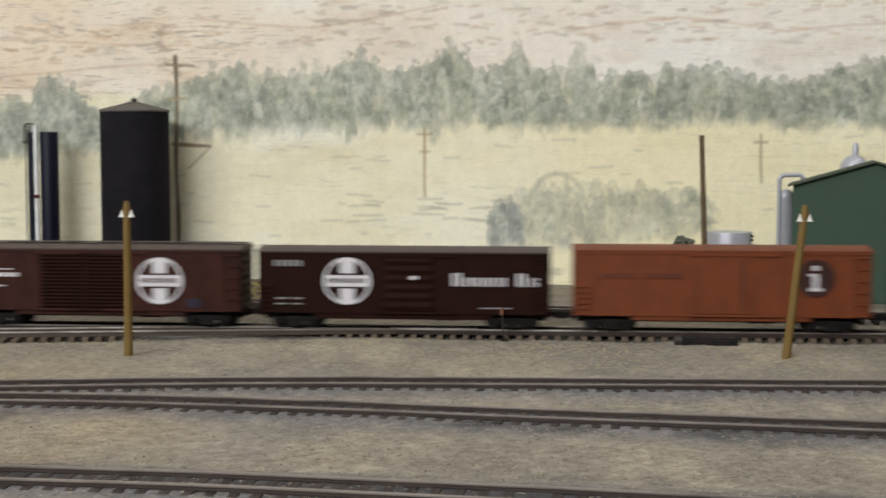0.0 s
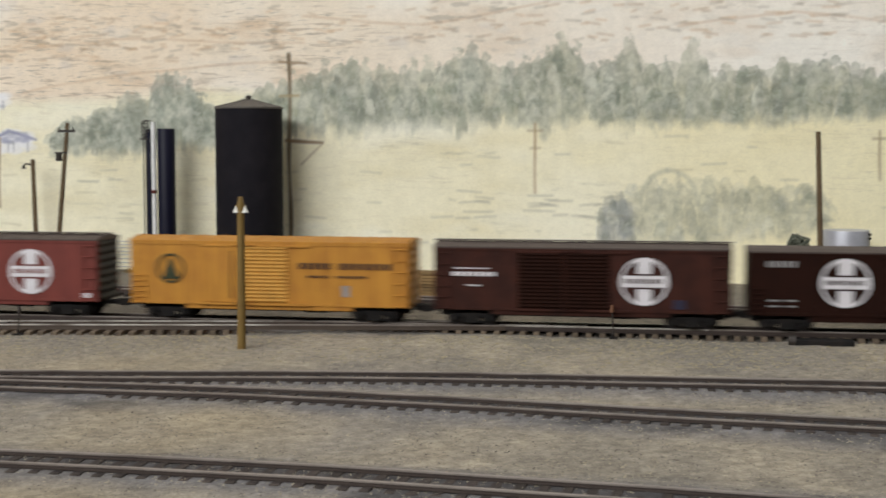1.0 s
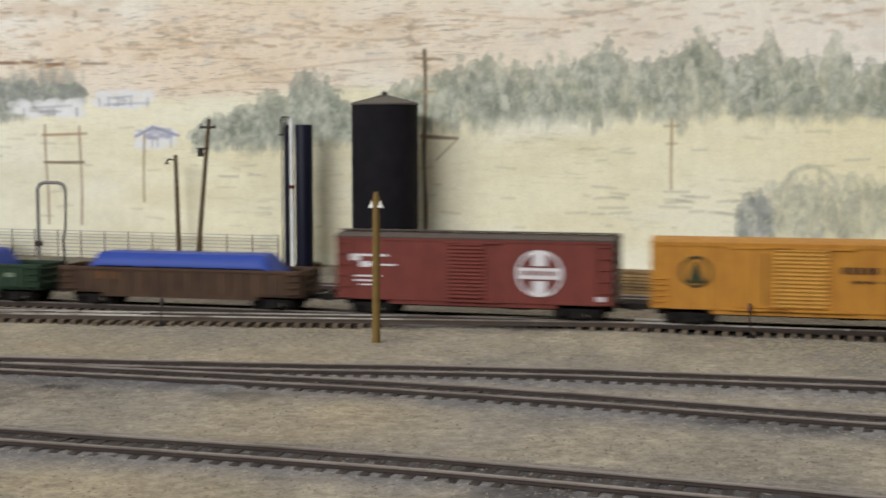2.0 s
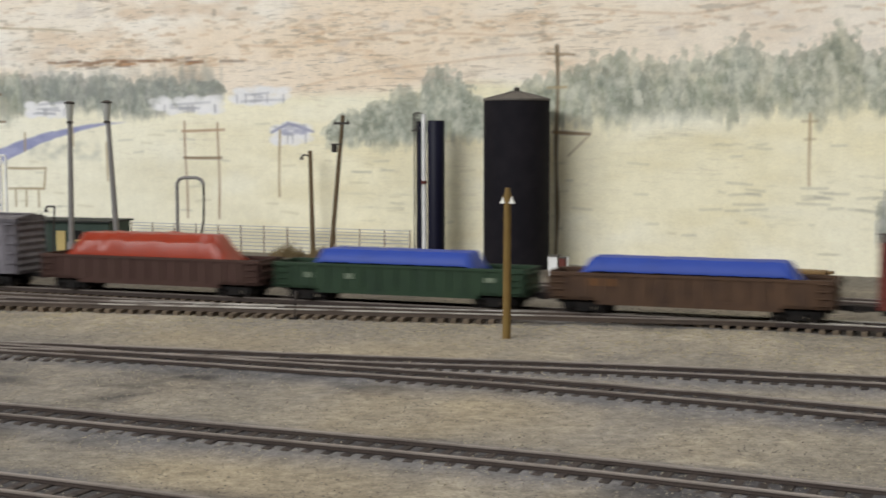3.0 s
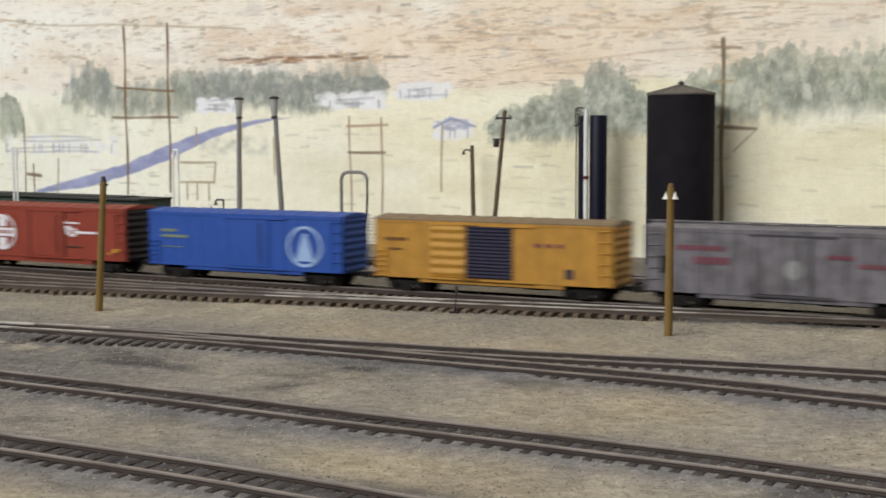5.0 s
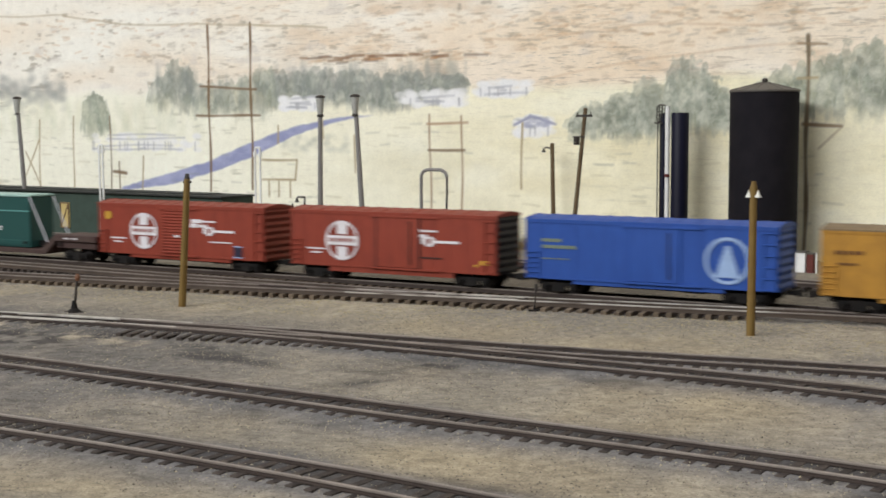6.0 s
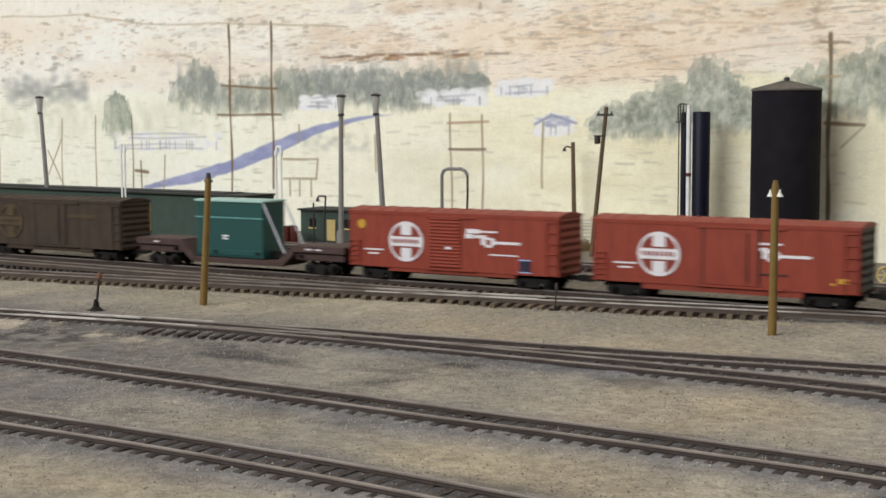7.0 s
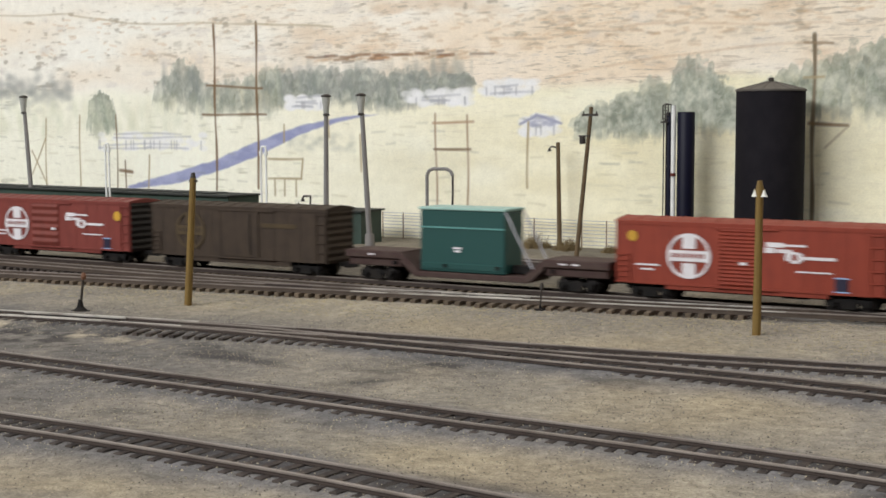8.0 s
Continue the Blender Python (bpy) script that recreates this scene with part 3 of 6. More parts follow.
    for x0, x1, z0, z1, n in ((-0.500, -0.340, 0.082, 0.100, 240), (-0.585, -0.548, 0.080, 0.102, 70), (-0.545, -0.490, 0.076, 0.094, 70)):
        for k in range(n):
            foliage[0] = 0.0
            dab(RNG.uniform(x0, x1), RNG.uniform(z0, z1), RNG.uniform(0.0015, 0.0035), RNG.uniform(0.005, 0.009), (C(128, 136, 132), C(158, 162, 154), C(144, 150, 146), C(172, 172, 160))[RNG.integers(4)], 0.20, 0.9)
    for k in range(240):
        dab(RNG.uniform(-0.765, -0.676), 0.091 + RNG.normal(0, 0.0055), 0.005, 0.003, (C(150, 152, 150), C(170, 172, 168))[RNG.integers(2)], 0.22, 1.0)
    for k in range(300):
        dab(RNG.uniform(-0.80, -0.54), RNG.uniform(0.060, 0.082), 0.004, 0.007, (C(222, 222, 196), C(206, 210, 186), C(232, 226, 202))[RNG.integers(3)], 0.14, 1.0)
    # scrub in the foreground field
    grove([(14, 44), (27, 51), (46, 54), (70, 52), (100, 47), (108, 40)], [(14, 18), (60, 18), (108, 26)], [C(216, 212, 182), C(206, 204, 176), C(224, 219, 190), C(198, 198, 174)], 9.0, (5, 10), 42, 0.34)
    grove([(5, 40), (12, 43), (20, 40)], [(5, 17), (20, 17)], [C(166, 168, 168), C(154, 158, 164)], 5.0, (3, 7), 50, 0.50, 0.3)
    for k in range(30):
        an = 3.1 * k / 29
        dab(0.037 + 0.013 * math.cos(an), 0.036 + 0.016 * math.sin(an), 0.0016, 0.0016, C(172, 174, 158), 0.3, 0.9)
    for k in range(70):
        dab(RNG.uniform(-0.480, -0.425), RNG.uniform(0.050, 0.060), 0.003, 0.0022, greys[RNG.integers(4)], 0.14, 1.0)
    foliage[0] = 0.0
    # the blue river
    rx = np.array([-622, -578, -542, -503, -465, -430, -405]) / 1000
    lo, hi = np.array([22, 26, 34, 45, 60, 68, 71]) / 1000, np.array([25, 35, 43, 56, 66.5, 71.5, 72]) / 1000
    jit = 0.0016 * (fractal(U * 160, V * 160, 77) - 0.5)
    ends = np.clip((U - rx[0]) / 0.004, 0, 1) * np.clip((rx[-1] - U) / 0.004, 0, 1)
    inside = np.clip((V - np.interp(U, rx, lo) - jit) / 0.0012, 0, 1) * np.clip((np.interp(U, rx, hi) + jit - V) / 0.0012, 0, 1) * ends
    streak *= 1 - 0.7 * inside
    leaf *= 1 - inside
    blue = C(140, 146, 190) + (C(164, 168, 206) - C(140, 146, 190)) * np.clip((fractal(U * 90, V * 200, 78) - 0.4) * 3, 0, 1)[..., None]
    col += (blue - col) * inside[..., None] * 0.92
    # whitewashed houses with grey line work
    for x0, x1, z0, z1 in ((-649, -547, 50, 61), (-476, -447, 76, 83), (-388, -341, 77, 85), (-308, -287, 60, 70), (-335, -300, 82, 90)):
        for k in range(60):
            dab(RNG.uniform(x0, x1) / 1000, RNG.uniform(z0, z1) / 1000, 0.004, 0.002, C(244, 243, 244), 0.5)
        for k in range(5):
            z = RNG.uniform(z0, z1) / 1000
            stroke(RNG.uniform(x0, (x0 + x1) / 2) / 1000, z, RNG.uniform((x0 + x1) / 2, x1) / 1000, z + RNG.uniform(-0.001, 0.001), 0.0007, C(172, 173, 182), 0.30)
        for k in range(int((x1 - x0) / 7)):
            x = RNG.uniform(x0, x1) / 1000
            stroke(x, z0 / 1000, x, (z0 + z1) / 2000, 0.0006, C(174, 173, 178), 0.30)
    stroke(-0.310, 0.066, -0.300, 0.0705, 0.0009, C(150, 152, 180), 0.6)
    stroke(-0.300, 0.0705, -0.284, 0.066, 0.0009, C(150, 152, 180), 0.6)
    for k in range(40):
        dab(RNG.uniform(-0.304, -0.288), RNG.uniform(0.065, 0.069), 0.002, 0.001, C(168, 170, 192), 0.3)
    # hill lines in brown
    for pts in ([(-291, 90), (-257, 96), (-230, 99), (-190, 103), (-150, 104)], [(-460, 106), (-404, 107), (-334, 103)], [(-330, 113), (-290, 112), (-240, 117), (-139, 113)], [(40, 118), (90, 124), (140, 117), (185, 120)],
                [(-455, 104), (-380, 106)], [(-140, 126), (-80, 121), (-20, 130)]):
        for (xa, za), (xb, zb) in zip(pts, pts[1:]):
            stroke(xa / 1000, za / 1000, xb / 1000, zb / 1000, 0.0007, C(196, 158, 116), 0.17)
    for x0, x1, z0, z1, n in ((-455, -335, 103, 108, 60), (-330, -190, 105, 125, 90), (-420, -150, 110, 128, 120), (-160, 190, 112, 132, 160), (-780, -470, 112, 140, 130)):
        for k in range(n):
            x, z, q = RNG.uniform(x0, x1) / 1000, RNG.uniform(z0, z1) / 1000, RNG.uniform(0.002, 0.008)
            stroke(x, z, x + q, z + RNG.uniform(-0.0012, 0.0012), RNG.uniform(0.0005, 0.0008), (C(190, 160, 126), C(166, 154, 138), C(210, 176, 136))[RNG.integers(3)], 0.18)
    for k in range(26):
        x, z, q = RNG.uniform(-0.465, -0.340), 0.1045 + RNG.uniform(-0.0015, 0.0030), RNG.uniform(0.004, 0.016)
        stroke(x, z, x + q, z + RNG.uniform(-0.0006, 0.0006), RNG.uniform(0.0006, 0.0011), (C(150, 118, 92), C(134, 118, 108), C(186, 142, 104))[RNG.integers(3)], 0.42)
    # thin grass lines in the field
    for k in range(160):
        x, z, q = RNG.uniform(-0.8, 0.3), RNG.uniform(0.016, 0.070), RNG.uniform(0.002, 0.012)
        stroke(x, z, x + q, z + RNG.uniform(-0.0008, 0.0008), RNG.uniform(0.0004, 0.0008), (C(168, 166, 146), C(190, 180, 146), C(150, 150, 140))[RNG.integers(3)], 0.13)
    # painted poles, frames and wires
    brown, pale = C(128, 104, 78), C(176, 158, 124)
    for x0, z0, x1, z1, wd, tone, al in ((-538, 130, -537, 24, 1.1, brown, 0.8), (-502, 130, -501, 26, 1.1, brown, 0.8), (-545, 91, -497, 89, 0.9, brown, 0.7), (-549, 73, -494, 72, 0.9, brown, 0.7),
                                         (-366, 72, -365, 18, 0.8, C(168, 142, 114), 0.6), (-344, 71, -344, 18, 0.8, C(168, 142, 114), 0.6), (-368, 67, -340, 67, 0.9, C(178, 146, 116), 0.6), (-367, 52, -342, 52, 0.9, brown, 0.7),
                                         (-26, 74, -25, 41, 0.7, C(168, 138, 100), 0.42), (-29, 70, -22, 70, 0.6, pale, 0.3), (-28, 62, -23, 62, 0.6, pale, 0.25), (129, 70, 130, 48, 0.8, pale, 0.45), (126, 67, 132, 67, 0.6, pale, 0.35),
                                         (-305, 67, -305, 31, 0.6, pale, 0.7), (-667, 73, -668, 20, 0.7, pale, 0.7), (-630, 73, -630, 20, 0.8, brown, 0.6), (-622, 42, -622, 20, 0.8, brown, 0.7), (-628, 35, -615, 34, 1.2, brown, 0.6),
                                         (-599, 46, -600, 20, 0.7, pale, 0.7), (-703, 71, -704, 20, 0.7, pale, 0.7), (-719, 48, -703, 23, 0.6, pale, 0.7), (-704, 57, -719, 31, 0.6, pale, 0.7), (-480, 66, -480, 55, 0.7, pale, 0.6),
                                         (-147, 108, -147, 1, 1.15, C(126, 112, 92), 0.85), (-152, 104, -138, 103, 0.8, C(150, 128, 102), 0.5), (-149, 66, -130, 65, 1.0, C(142, 116, 88), 0.65), (-130, 64, -141, 54, 0.6, pale, 0.35), (-152, 88, -142, 88, 0.6, pale, 0.5),
                                         (-768, 146, -675, 143, 0.5, pale, 0.3), (-675, 143, -618, 134, 0.5, pale, 0.3), (-618, 134, -501, 129, 0.5, pale, 0.3), (-501, 129, -440, 124, 0.4, pale, 0.4),
                                         (-493, 45, -465, 45, 0.6, pale, 0.7), (-465, 45, -466, 33, 0.6, pale, 0.7), (-466, 33, -493, 32, 0.6, pale, 0.7), (-488, 32, -488, 22, 0.6, pale, 0.6), (-480, 32, -480, 22, 0.6, pale, 0.6), (-470, 32, -470, 22, 0.6, pale, 0.6),
                                         (-420, 60, -420, 38, 0.5, pale, 0.6), (-775, 60, -775, 20, 0.6, pale, 0.5), (-445, 70, -444, 58, 0.5, pale, 0.5)):
        stroke(x0 / 1000, z0 / 1000, x1 / 1000, z1 / 1000, wd / 1000, tone, al)
    for x in (-0.021, 0.0, -0.06):
        for k in range(7):
            q, z = x + RNG.uniform(-0.012, 0.006), 0.041 + RNG.uniform(-0.013, 0.001)
            stroke(q, z, q + RNG.uniform(0.006, 0.016), z + RNG.uniform(-0.0015, 0.0015), 0.0007, C(158, 156, 142), 0.16)
    brush = 1 + 0.035 * (fractal(U * 400, V * 60, 91, 2) - 0.5) + 0.06 * (RNG.random(U.shape) - 0.5)
    col = np.clip(col * brush[..., None], 0, 1)
    grid_mesh("backdrop", U, board_y(U), V, col, paint_material("painted_board", "tint", 0.85, 0.25, 900, 0.06, True),
              "hand-painted landscape board with sage trees and pale fields", "backdrop", us, vs, streak, leaf)


# ---- tracks ----
def rail(track, side, x0, x1, parent, head="railhead", z=0.0, web="rail", foot=0.0012, bright=None):
    """One rail: foot, web and head swept along the centre line at half the gauge."""
    xs = GX[(GX >= x0) & (GX <= x1)][::4]
    top = RAIL_TOP
    profile = [(-0.0006, foot), (0.0006, foot), (0.0006, foot + 0.0002), (0.0003, foot + 0.0004), (0.0003, top - 0.0005), (0.00044, top - 0.0004), (0.00044, top - 0.0001), (0.00035, top),
               (-0.00035, top), (-0.00044, top - 0.0001), (-0.00044, top - 0.0004), (-0.0003, top - 0.0005), (-0.0003, foot + 0.0004), (-0.0006, foot + 0.0002)]
    verts, faces, tops = [], [], []
    for x in xs:
        y, h = y_on(track, x), heading(track, x)
        for o, zz in profile:
            d = side * 0.0048 + o
            verts.append((x - math.sin(h) * d, y + math.cos(h) * d, zz + z))
    k = len(profile)
    for i in range(len(xs) - 1):
        for j in range(k):
            faces.append((i * k + j, (i + 1) * k + j, (i + 1) * k + (j + 1) % k, i * k + (j + 1) % k))
            # inside the bright span the head's glint is drawn with the pale nickel
            tops.append((2 if bright and bright[0] < xs[i] < bright[1] else 1) if 5 <= j <= 9 else 0)
    faces += [tuple(range(k)), tuple(range((len(xs) - 1) * k, len(xs) * k))[::-1]]
    tops += [0, 0]
    me = bpy.data.meshes.new("rail")
    me.from_pydata(verts, [], faces)
    me.materials.append(M[web])
    me.materials.append(M[head])
    me.materials.append(M["nickel"])
    me.polygons.foreach_set("material_index", np.array(tops, dtype=np.int32))
    me.update()
    ob = new("rail", me)
    ob.parent = parent
    return ob


def tie_mesh(name, length, z0, z1, mat="tie"):
    bm = bmesh.new()
    box(bm, -0.0010, 0.0010, -length / 2, length / 2, z0, z1)
    bevel(bm, 0.00015)
    return mesh_of(name, bm, M[mat])


TIE = tie_mesh("tie", 0.0160, -0.0018, 0.0)
LONG_TIE = tie_mesh("tie_long", 0.0240, -0.0018, 0.0)
DUSTY_TIE = tie_mesh("tie_dusty", 0.0160, -0.0018, 0.0, "dusty_tie")
DUSTY_LONG_TIE = tie_mesh("tie_dusty_long", 0.0240, -0.0018, 0.0, "dusty_tie")


def track(label, centre, x0, x1, pitch=0.0044, ties=(-0.80, 0.24), long_span=None, skip=None, head="railhead", web="rail", tie_top=0.0014, bright=None, dusty=False):
    t = thing("track", label, "track", "model tracks", "structure")
    for s in (-1, 1):
        rail(centre, s, x0, x1, t, head, 0.0, web, tie_top, bright)
    x = max(x0, ties[0])
    while x < min(x1, ties[1]):
        if not (skip and skip(x)):
            long = long_span and long_span[0] < x < long_span[1]
            ob = new("tie", (DUSTY_LONG_TIE if long else DUSTY_TIE) if dusty else (LONG_TIE if long else TIE))
            ob.parent = t
            h = heading(centre, x)
            ob.matrix_basis = pose(x, y_on(centre, x) + (long_span[2] if long else 0), tie_top + 0.00004 * random.uniform(-2, 2), 0, 0, math.degrees(h) + random.uniform(-1.5, 1.5))
        x += pitch
    return t


def turnout_parts(t, xs, centre, side, name_len):
    """Frog, guard rails and bright point blades of a turnout."""
    x_points, x_frog = xs
    for s, off in ((1, 0.0036), (-1, -0.0036)):
        bm = bmesh.new()
        for i in range(6):
            xa, xb = x_points + name_len * i / 6, x_points + name_len * (i + 1) / 6
            tube(bm, (xa, y_on(centre, xa) + off, 0.0029), (xb, y_on(centre, xb) + off, 0.0029), 0.0004, 0.0004, 6)
        part("point_blade", bm, M["nickel"], t, "bright nickel point blade")
    bm = bmesh.new()
    y = y_on(centre, x_frog) + side * 0.0045
    box(bm, x_frog - 0.005, x_frog + 0.006, y - 0.0007, y + 0.0007, 0.0014, 0.0031)
    bevel(bm, 0.0003)
    part("frog", bm, M["worn_rail"], t, "worn metal frog casting")
    for s in (-1, 1):
        bm = bmesh.new()
        yy = y_on(centre, x_frog) + s * 0.0036
        box(bm, x_frog - 0.011, x_frog + 0.011, yy - 0.0003, yy + 0.0003, 0.0012, 0.0031)
        part("guard_rail", bm, M["rail"], t)


def tracks():
    m = track("main line track with nickel rails on dark ties", MAIN, -1.72, 1.42, bright=(-0.03, 0.04), dusty=True)
    turnout_parts(m, (-0.03, -0.11), MAIN, -1, 0.03)
    s = track("siding track with bright rails on exposed ties", SIDING, -1.0, -0.028, long_span=(-0.215, -0.15, 0.001), skip=lambda x: x > -0.115, web="worn_rail", bright=(-0.27, -0.11), dusty=True)
    turnout_parts(s, (-0.235, -0.30), SIDING, 1, 0.035)
    track("middle track with worn rails buried in ballast", MIDDLE, -1.0, -0.225, skip=lambda x: x > -0.36, web="worn_rail")
    track("rear track with worn rails behind the train", REAR, -1.0, 0.42, pitch=0.0052)
    a = track("yard track with brown rails in grey ballast", YARD_A, -1.0, 0.42, long_span=(-0.285, -0.13, -0.005), tie_top=0.0021, bright=(-0.42, -0.27))
    turnout_parts(a, (-0.335, -0.222), YARD_A, -1, 0.04)
    track("diverging yard track with brown rails", YARD_B, -0.298, 0.42, skip=lambda x: x < -0.12, tie_top=0.0021)
    track("yard track with brown rails and half-buried ties", YARD_C, -1.0, 0.42, tie_top=0.0021)
    track("front yard track with brown rails", YARD_D, -1.0, 0.42, tie_top=0.0021)


# ---- rolling stock: local x along the track, y away from the viewer, z from the railhead ----
def lettering(name, car, rects, mat, y, label=""):
    """Plain bars and shapes, 0.1 mm proud of the side, each a part of its own."""
    for x0, x1, z0, z1 in rects:
        bm = bmesh.new()
        box(bm, x0 / 1000, x1 / 1000, y - 0.00008, y + 0.0002, z0 / 1000, z1 / 1000)
        part(name, bm, mat, car, label)


def corrugated(bm, x0, x1, y, s, z0, z1, n, depth):
    """A pressed sheet: one connected skin with n rounded ribs across, facing s along y."""
    rows = []
    steps = n * 6
    for i in range(steps + 1):
        z = z0 + (z1 - z0) * i / steps
        d = depth * (0.5 - 0.5 * math.cos(2 * math.pi * i / 6))
        rows.append([bm.verts.new((x, y + s * (d if 0 < k < 3 else 0.0), z)) for k, x in enumerate((x0, x0 + 0.0006, x1 - 0.0006, x1))])
    for a, b in zip(rows, rows[1:]):
        for k in range(3):
            bm.faces.new((a[k], a[k + 1], b[k + 1], b[k]))
    back = [[bm.verts.new((r[k].co.x, y - s * 0.0004, r[k].co.z)) for k in (0, 3)] for r in (rows[0], rows[-1])]
    bm.faces.new((back[0][0], back[0][1], back[1][1], back[1][0]))
    bm.faces.new((rows[0][0], rows[0][1], rows[0][2], rows[0][3], back[0][1], back[0][0]))
    bm.faces.new((rows[-1][0], rows[-1][1], rows[-1][2], rows[-1][3], back[1][1], back[1][0]))
    for k, b in ((0, 0), (3, 1)):
        bm.faces.new([r[k] for r in rows] + [back[1][b], back[0][b]])


def disc(bm, x, z, r0, r1, y, seg=28, sx=1.0):
    """A flat ring or disc on the side facing the viewer."""
    ring = []
    for i in range(seg):
        a = 2 * math.pi * i / seg
        ring.append([bm.verts.new((x + sx * r * math.cos(a), y, z + r * math.sin(a))) for r in (r0, r1)] if r0 else [bm.verts.new((x + sx * r1 * math.cos(a), y, z + r1 * math.sin(a)))])
    if r0:
        for i in range(seg):
            p, q = ring[i], ring[(i + 1) % seg]
            bm.faces.new((p[0], p[1], q[1], q[0]))
    else:
        bm.faces.new([p[0] for p in ring])
    geo = bmesh.ops.extrude_face_region(bm, geom=bm.faces[:])
    bmesh.ops.translate(bm, verts=[v for v in geo["geom"] if isinstance(v, bmesh.types.BMVert)], vec=(0, -0.00012, 0))


def truck(car, x):
    t = part("truck", frame_mesh(x), M["black"], car, "black cast truck frame")
    for dx in (-0.0058, 0.0058):
        bm = bmesh.new()
        for s in (-1, 1):
            tube(bm, (x + dx, s * 0.0046 - 0.0009, 0.0026), (x + dx, s * 0.0046 + 0.0009, 0.0026), 0.0026, 0.0026, 20)
            tube(bm, (x + dx, s * 0.0037 - 0.0002, 0.0026), (x + dx, s * 0.0037 + 0.0002, 0.0026), 0.0031, 0.0031, 20)
        tube(bm, (x + dx, -0.006, 0.0026), (x + dx, 0.006, 0.0026), 0.0006, 0.0006, 8)
        part("wheelset", bm, M["wheel"], t, "dark metal wheelset", True)


def frame_mesh(x):
    bm = bmesh.new()
    for s in (-1, 1):
        y = s * 0.0066
        box(bm, x - 0.0075, x + 0.0075, y - 0.0006, y + 0.0006, 0.0030, 0.0041)
        box(bm, x - 0.0028, x + 0.0028, y - 0.0008, y + 0.0008, 0.0009, 0.0042)
        for dx in (-0.0058, 0.0058):
            box(bm, x + dx - 0.0014, x + dx + 0.0014, y - 0.0010, y + 0.0010, 0.0017, 0.0038)
            tube(bm, (x + dx, y - 0.0013, 0.0026), (x + dx, y + 0.0013, 0.0026), 0.0007, 0.0007, 8)
    box(bm, x - 0.0016, x + 0.0016, -0.0066, 0.0066, 0.0022, 0.0046)
    return bm


def under_parts(car, half, sill, trucks=None, frame="black"):
    bm = bmesh.new()
    box(bm, -half + 0.001, half - 0.001, -0.0017, 0.0017, sill - 0.0022, sill + 0.0006)
    for x in (-0.6 * half, -0.2 * half, 0.2 * half, 0.6 * half):
        box(bm, x - 0.0006, x + 0.0006, -0.0085, 0.0085, sill - 0.0008, sill + 0.0006)
    tube(bm, (0.010, 0.002, sill - 0.0015), (0.019, 0.002, sill - 0.0015), 0.0015, 0.0015, 10)
    part("underframe", bm, M[frame], car, "dark steel underframe")
    for s in (-1, 1):
        bm = bmesh.new()
        box(bm, s * half, s * (half + 0.0045), -0.0012, 0.0012, 0.0040, 0.0056)
        box(bm, s * (half + 0.0040), s * (half + 0.0062), -0.0016, 0.0010, 0.0036, 0.0060)
        part("coupler", bm, M["black"], car, "black knuckle coupler")
        truck(car, s * (trucks if trucks else half - 0.0125))


def word(x0, x1, z0, z1, n, gap=0.25):
    """n plain blocks in a row, standing for a word that is not lettered."""
    p = (x1 - x0) / n
    return [(x0 + i * p, x0 + (i + 1 - gap) * p, z0, z1) for i in range(n)]


RUNGS = {}


def ladder(car, x, y, z0, z1, mat, width=0.0045, rungs=6):
    """Two stiles and rungs, each rung a part of the ladder."""
    s = -1 if y < 0 else 1
    bm = bmesh.new()
    box(bm, x - width / 2 - 0.0002, x - width / 2 + 0.0002, min(y, y + s * 0.0006), max(y, y + s * 0.0006), z0 - 0.0004, z1 + 0.0004)
    lad = part("ladder", bm, mat, car)
    bm = bmesh.new()
    box(bm, x + width / 2 - 0.0002, x + width / 2 + 0.0002, min(y, y + s * 0.0006), max(y, y + s * 0.0006), z0 - 0.0004, z1 + 0.0004)
    part("stile", bm, mat, lad)
    key = (mat.name, width)
    if key not in RUNGS:
        bm = bmesh.new()
        tube(bm, (-width / 2, 0, 0), (width / 2, 0, 0), 0.00024, 0.00024, 6)
        RUNGS[key] = mesh_of("rung", bm, mat)
    for k in range(rungs):
        ob = new("rung", RUNGS[key])
        ob.parent = lad
        ob.matrix_basis = pose(x, y + s * 0.0005, z0 + (z1 - z0) * k / (rungs - 1))


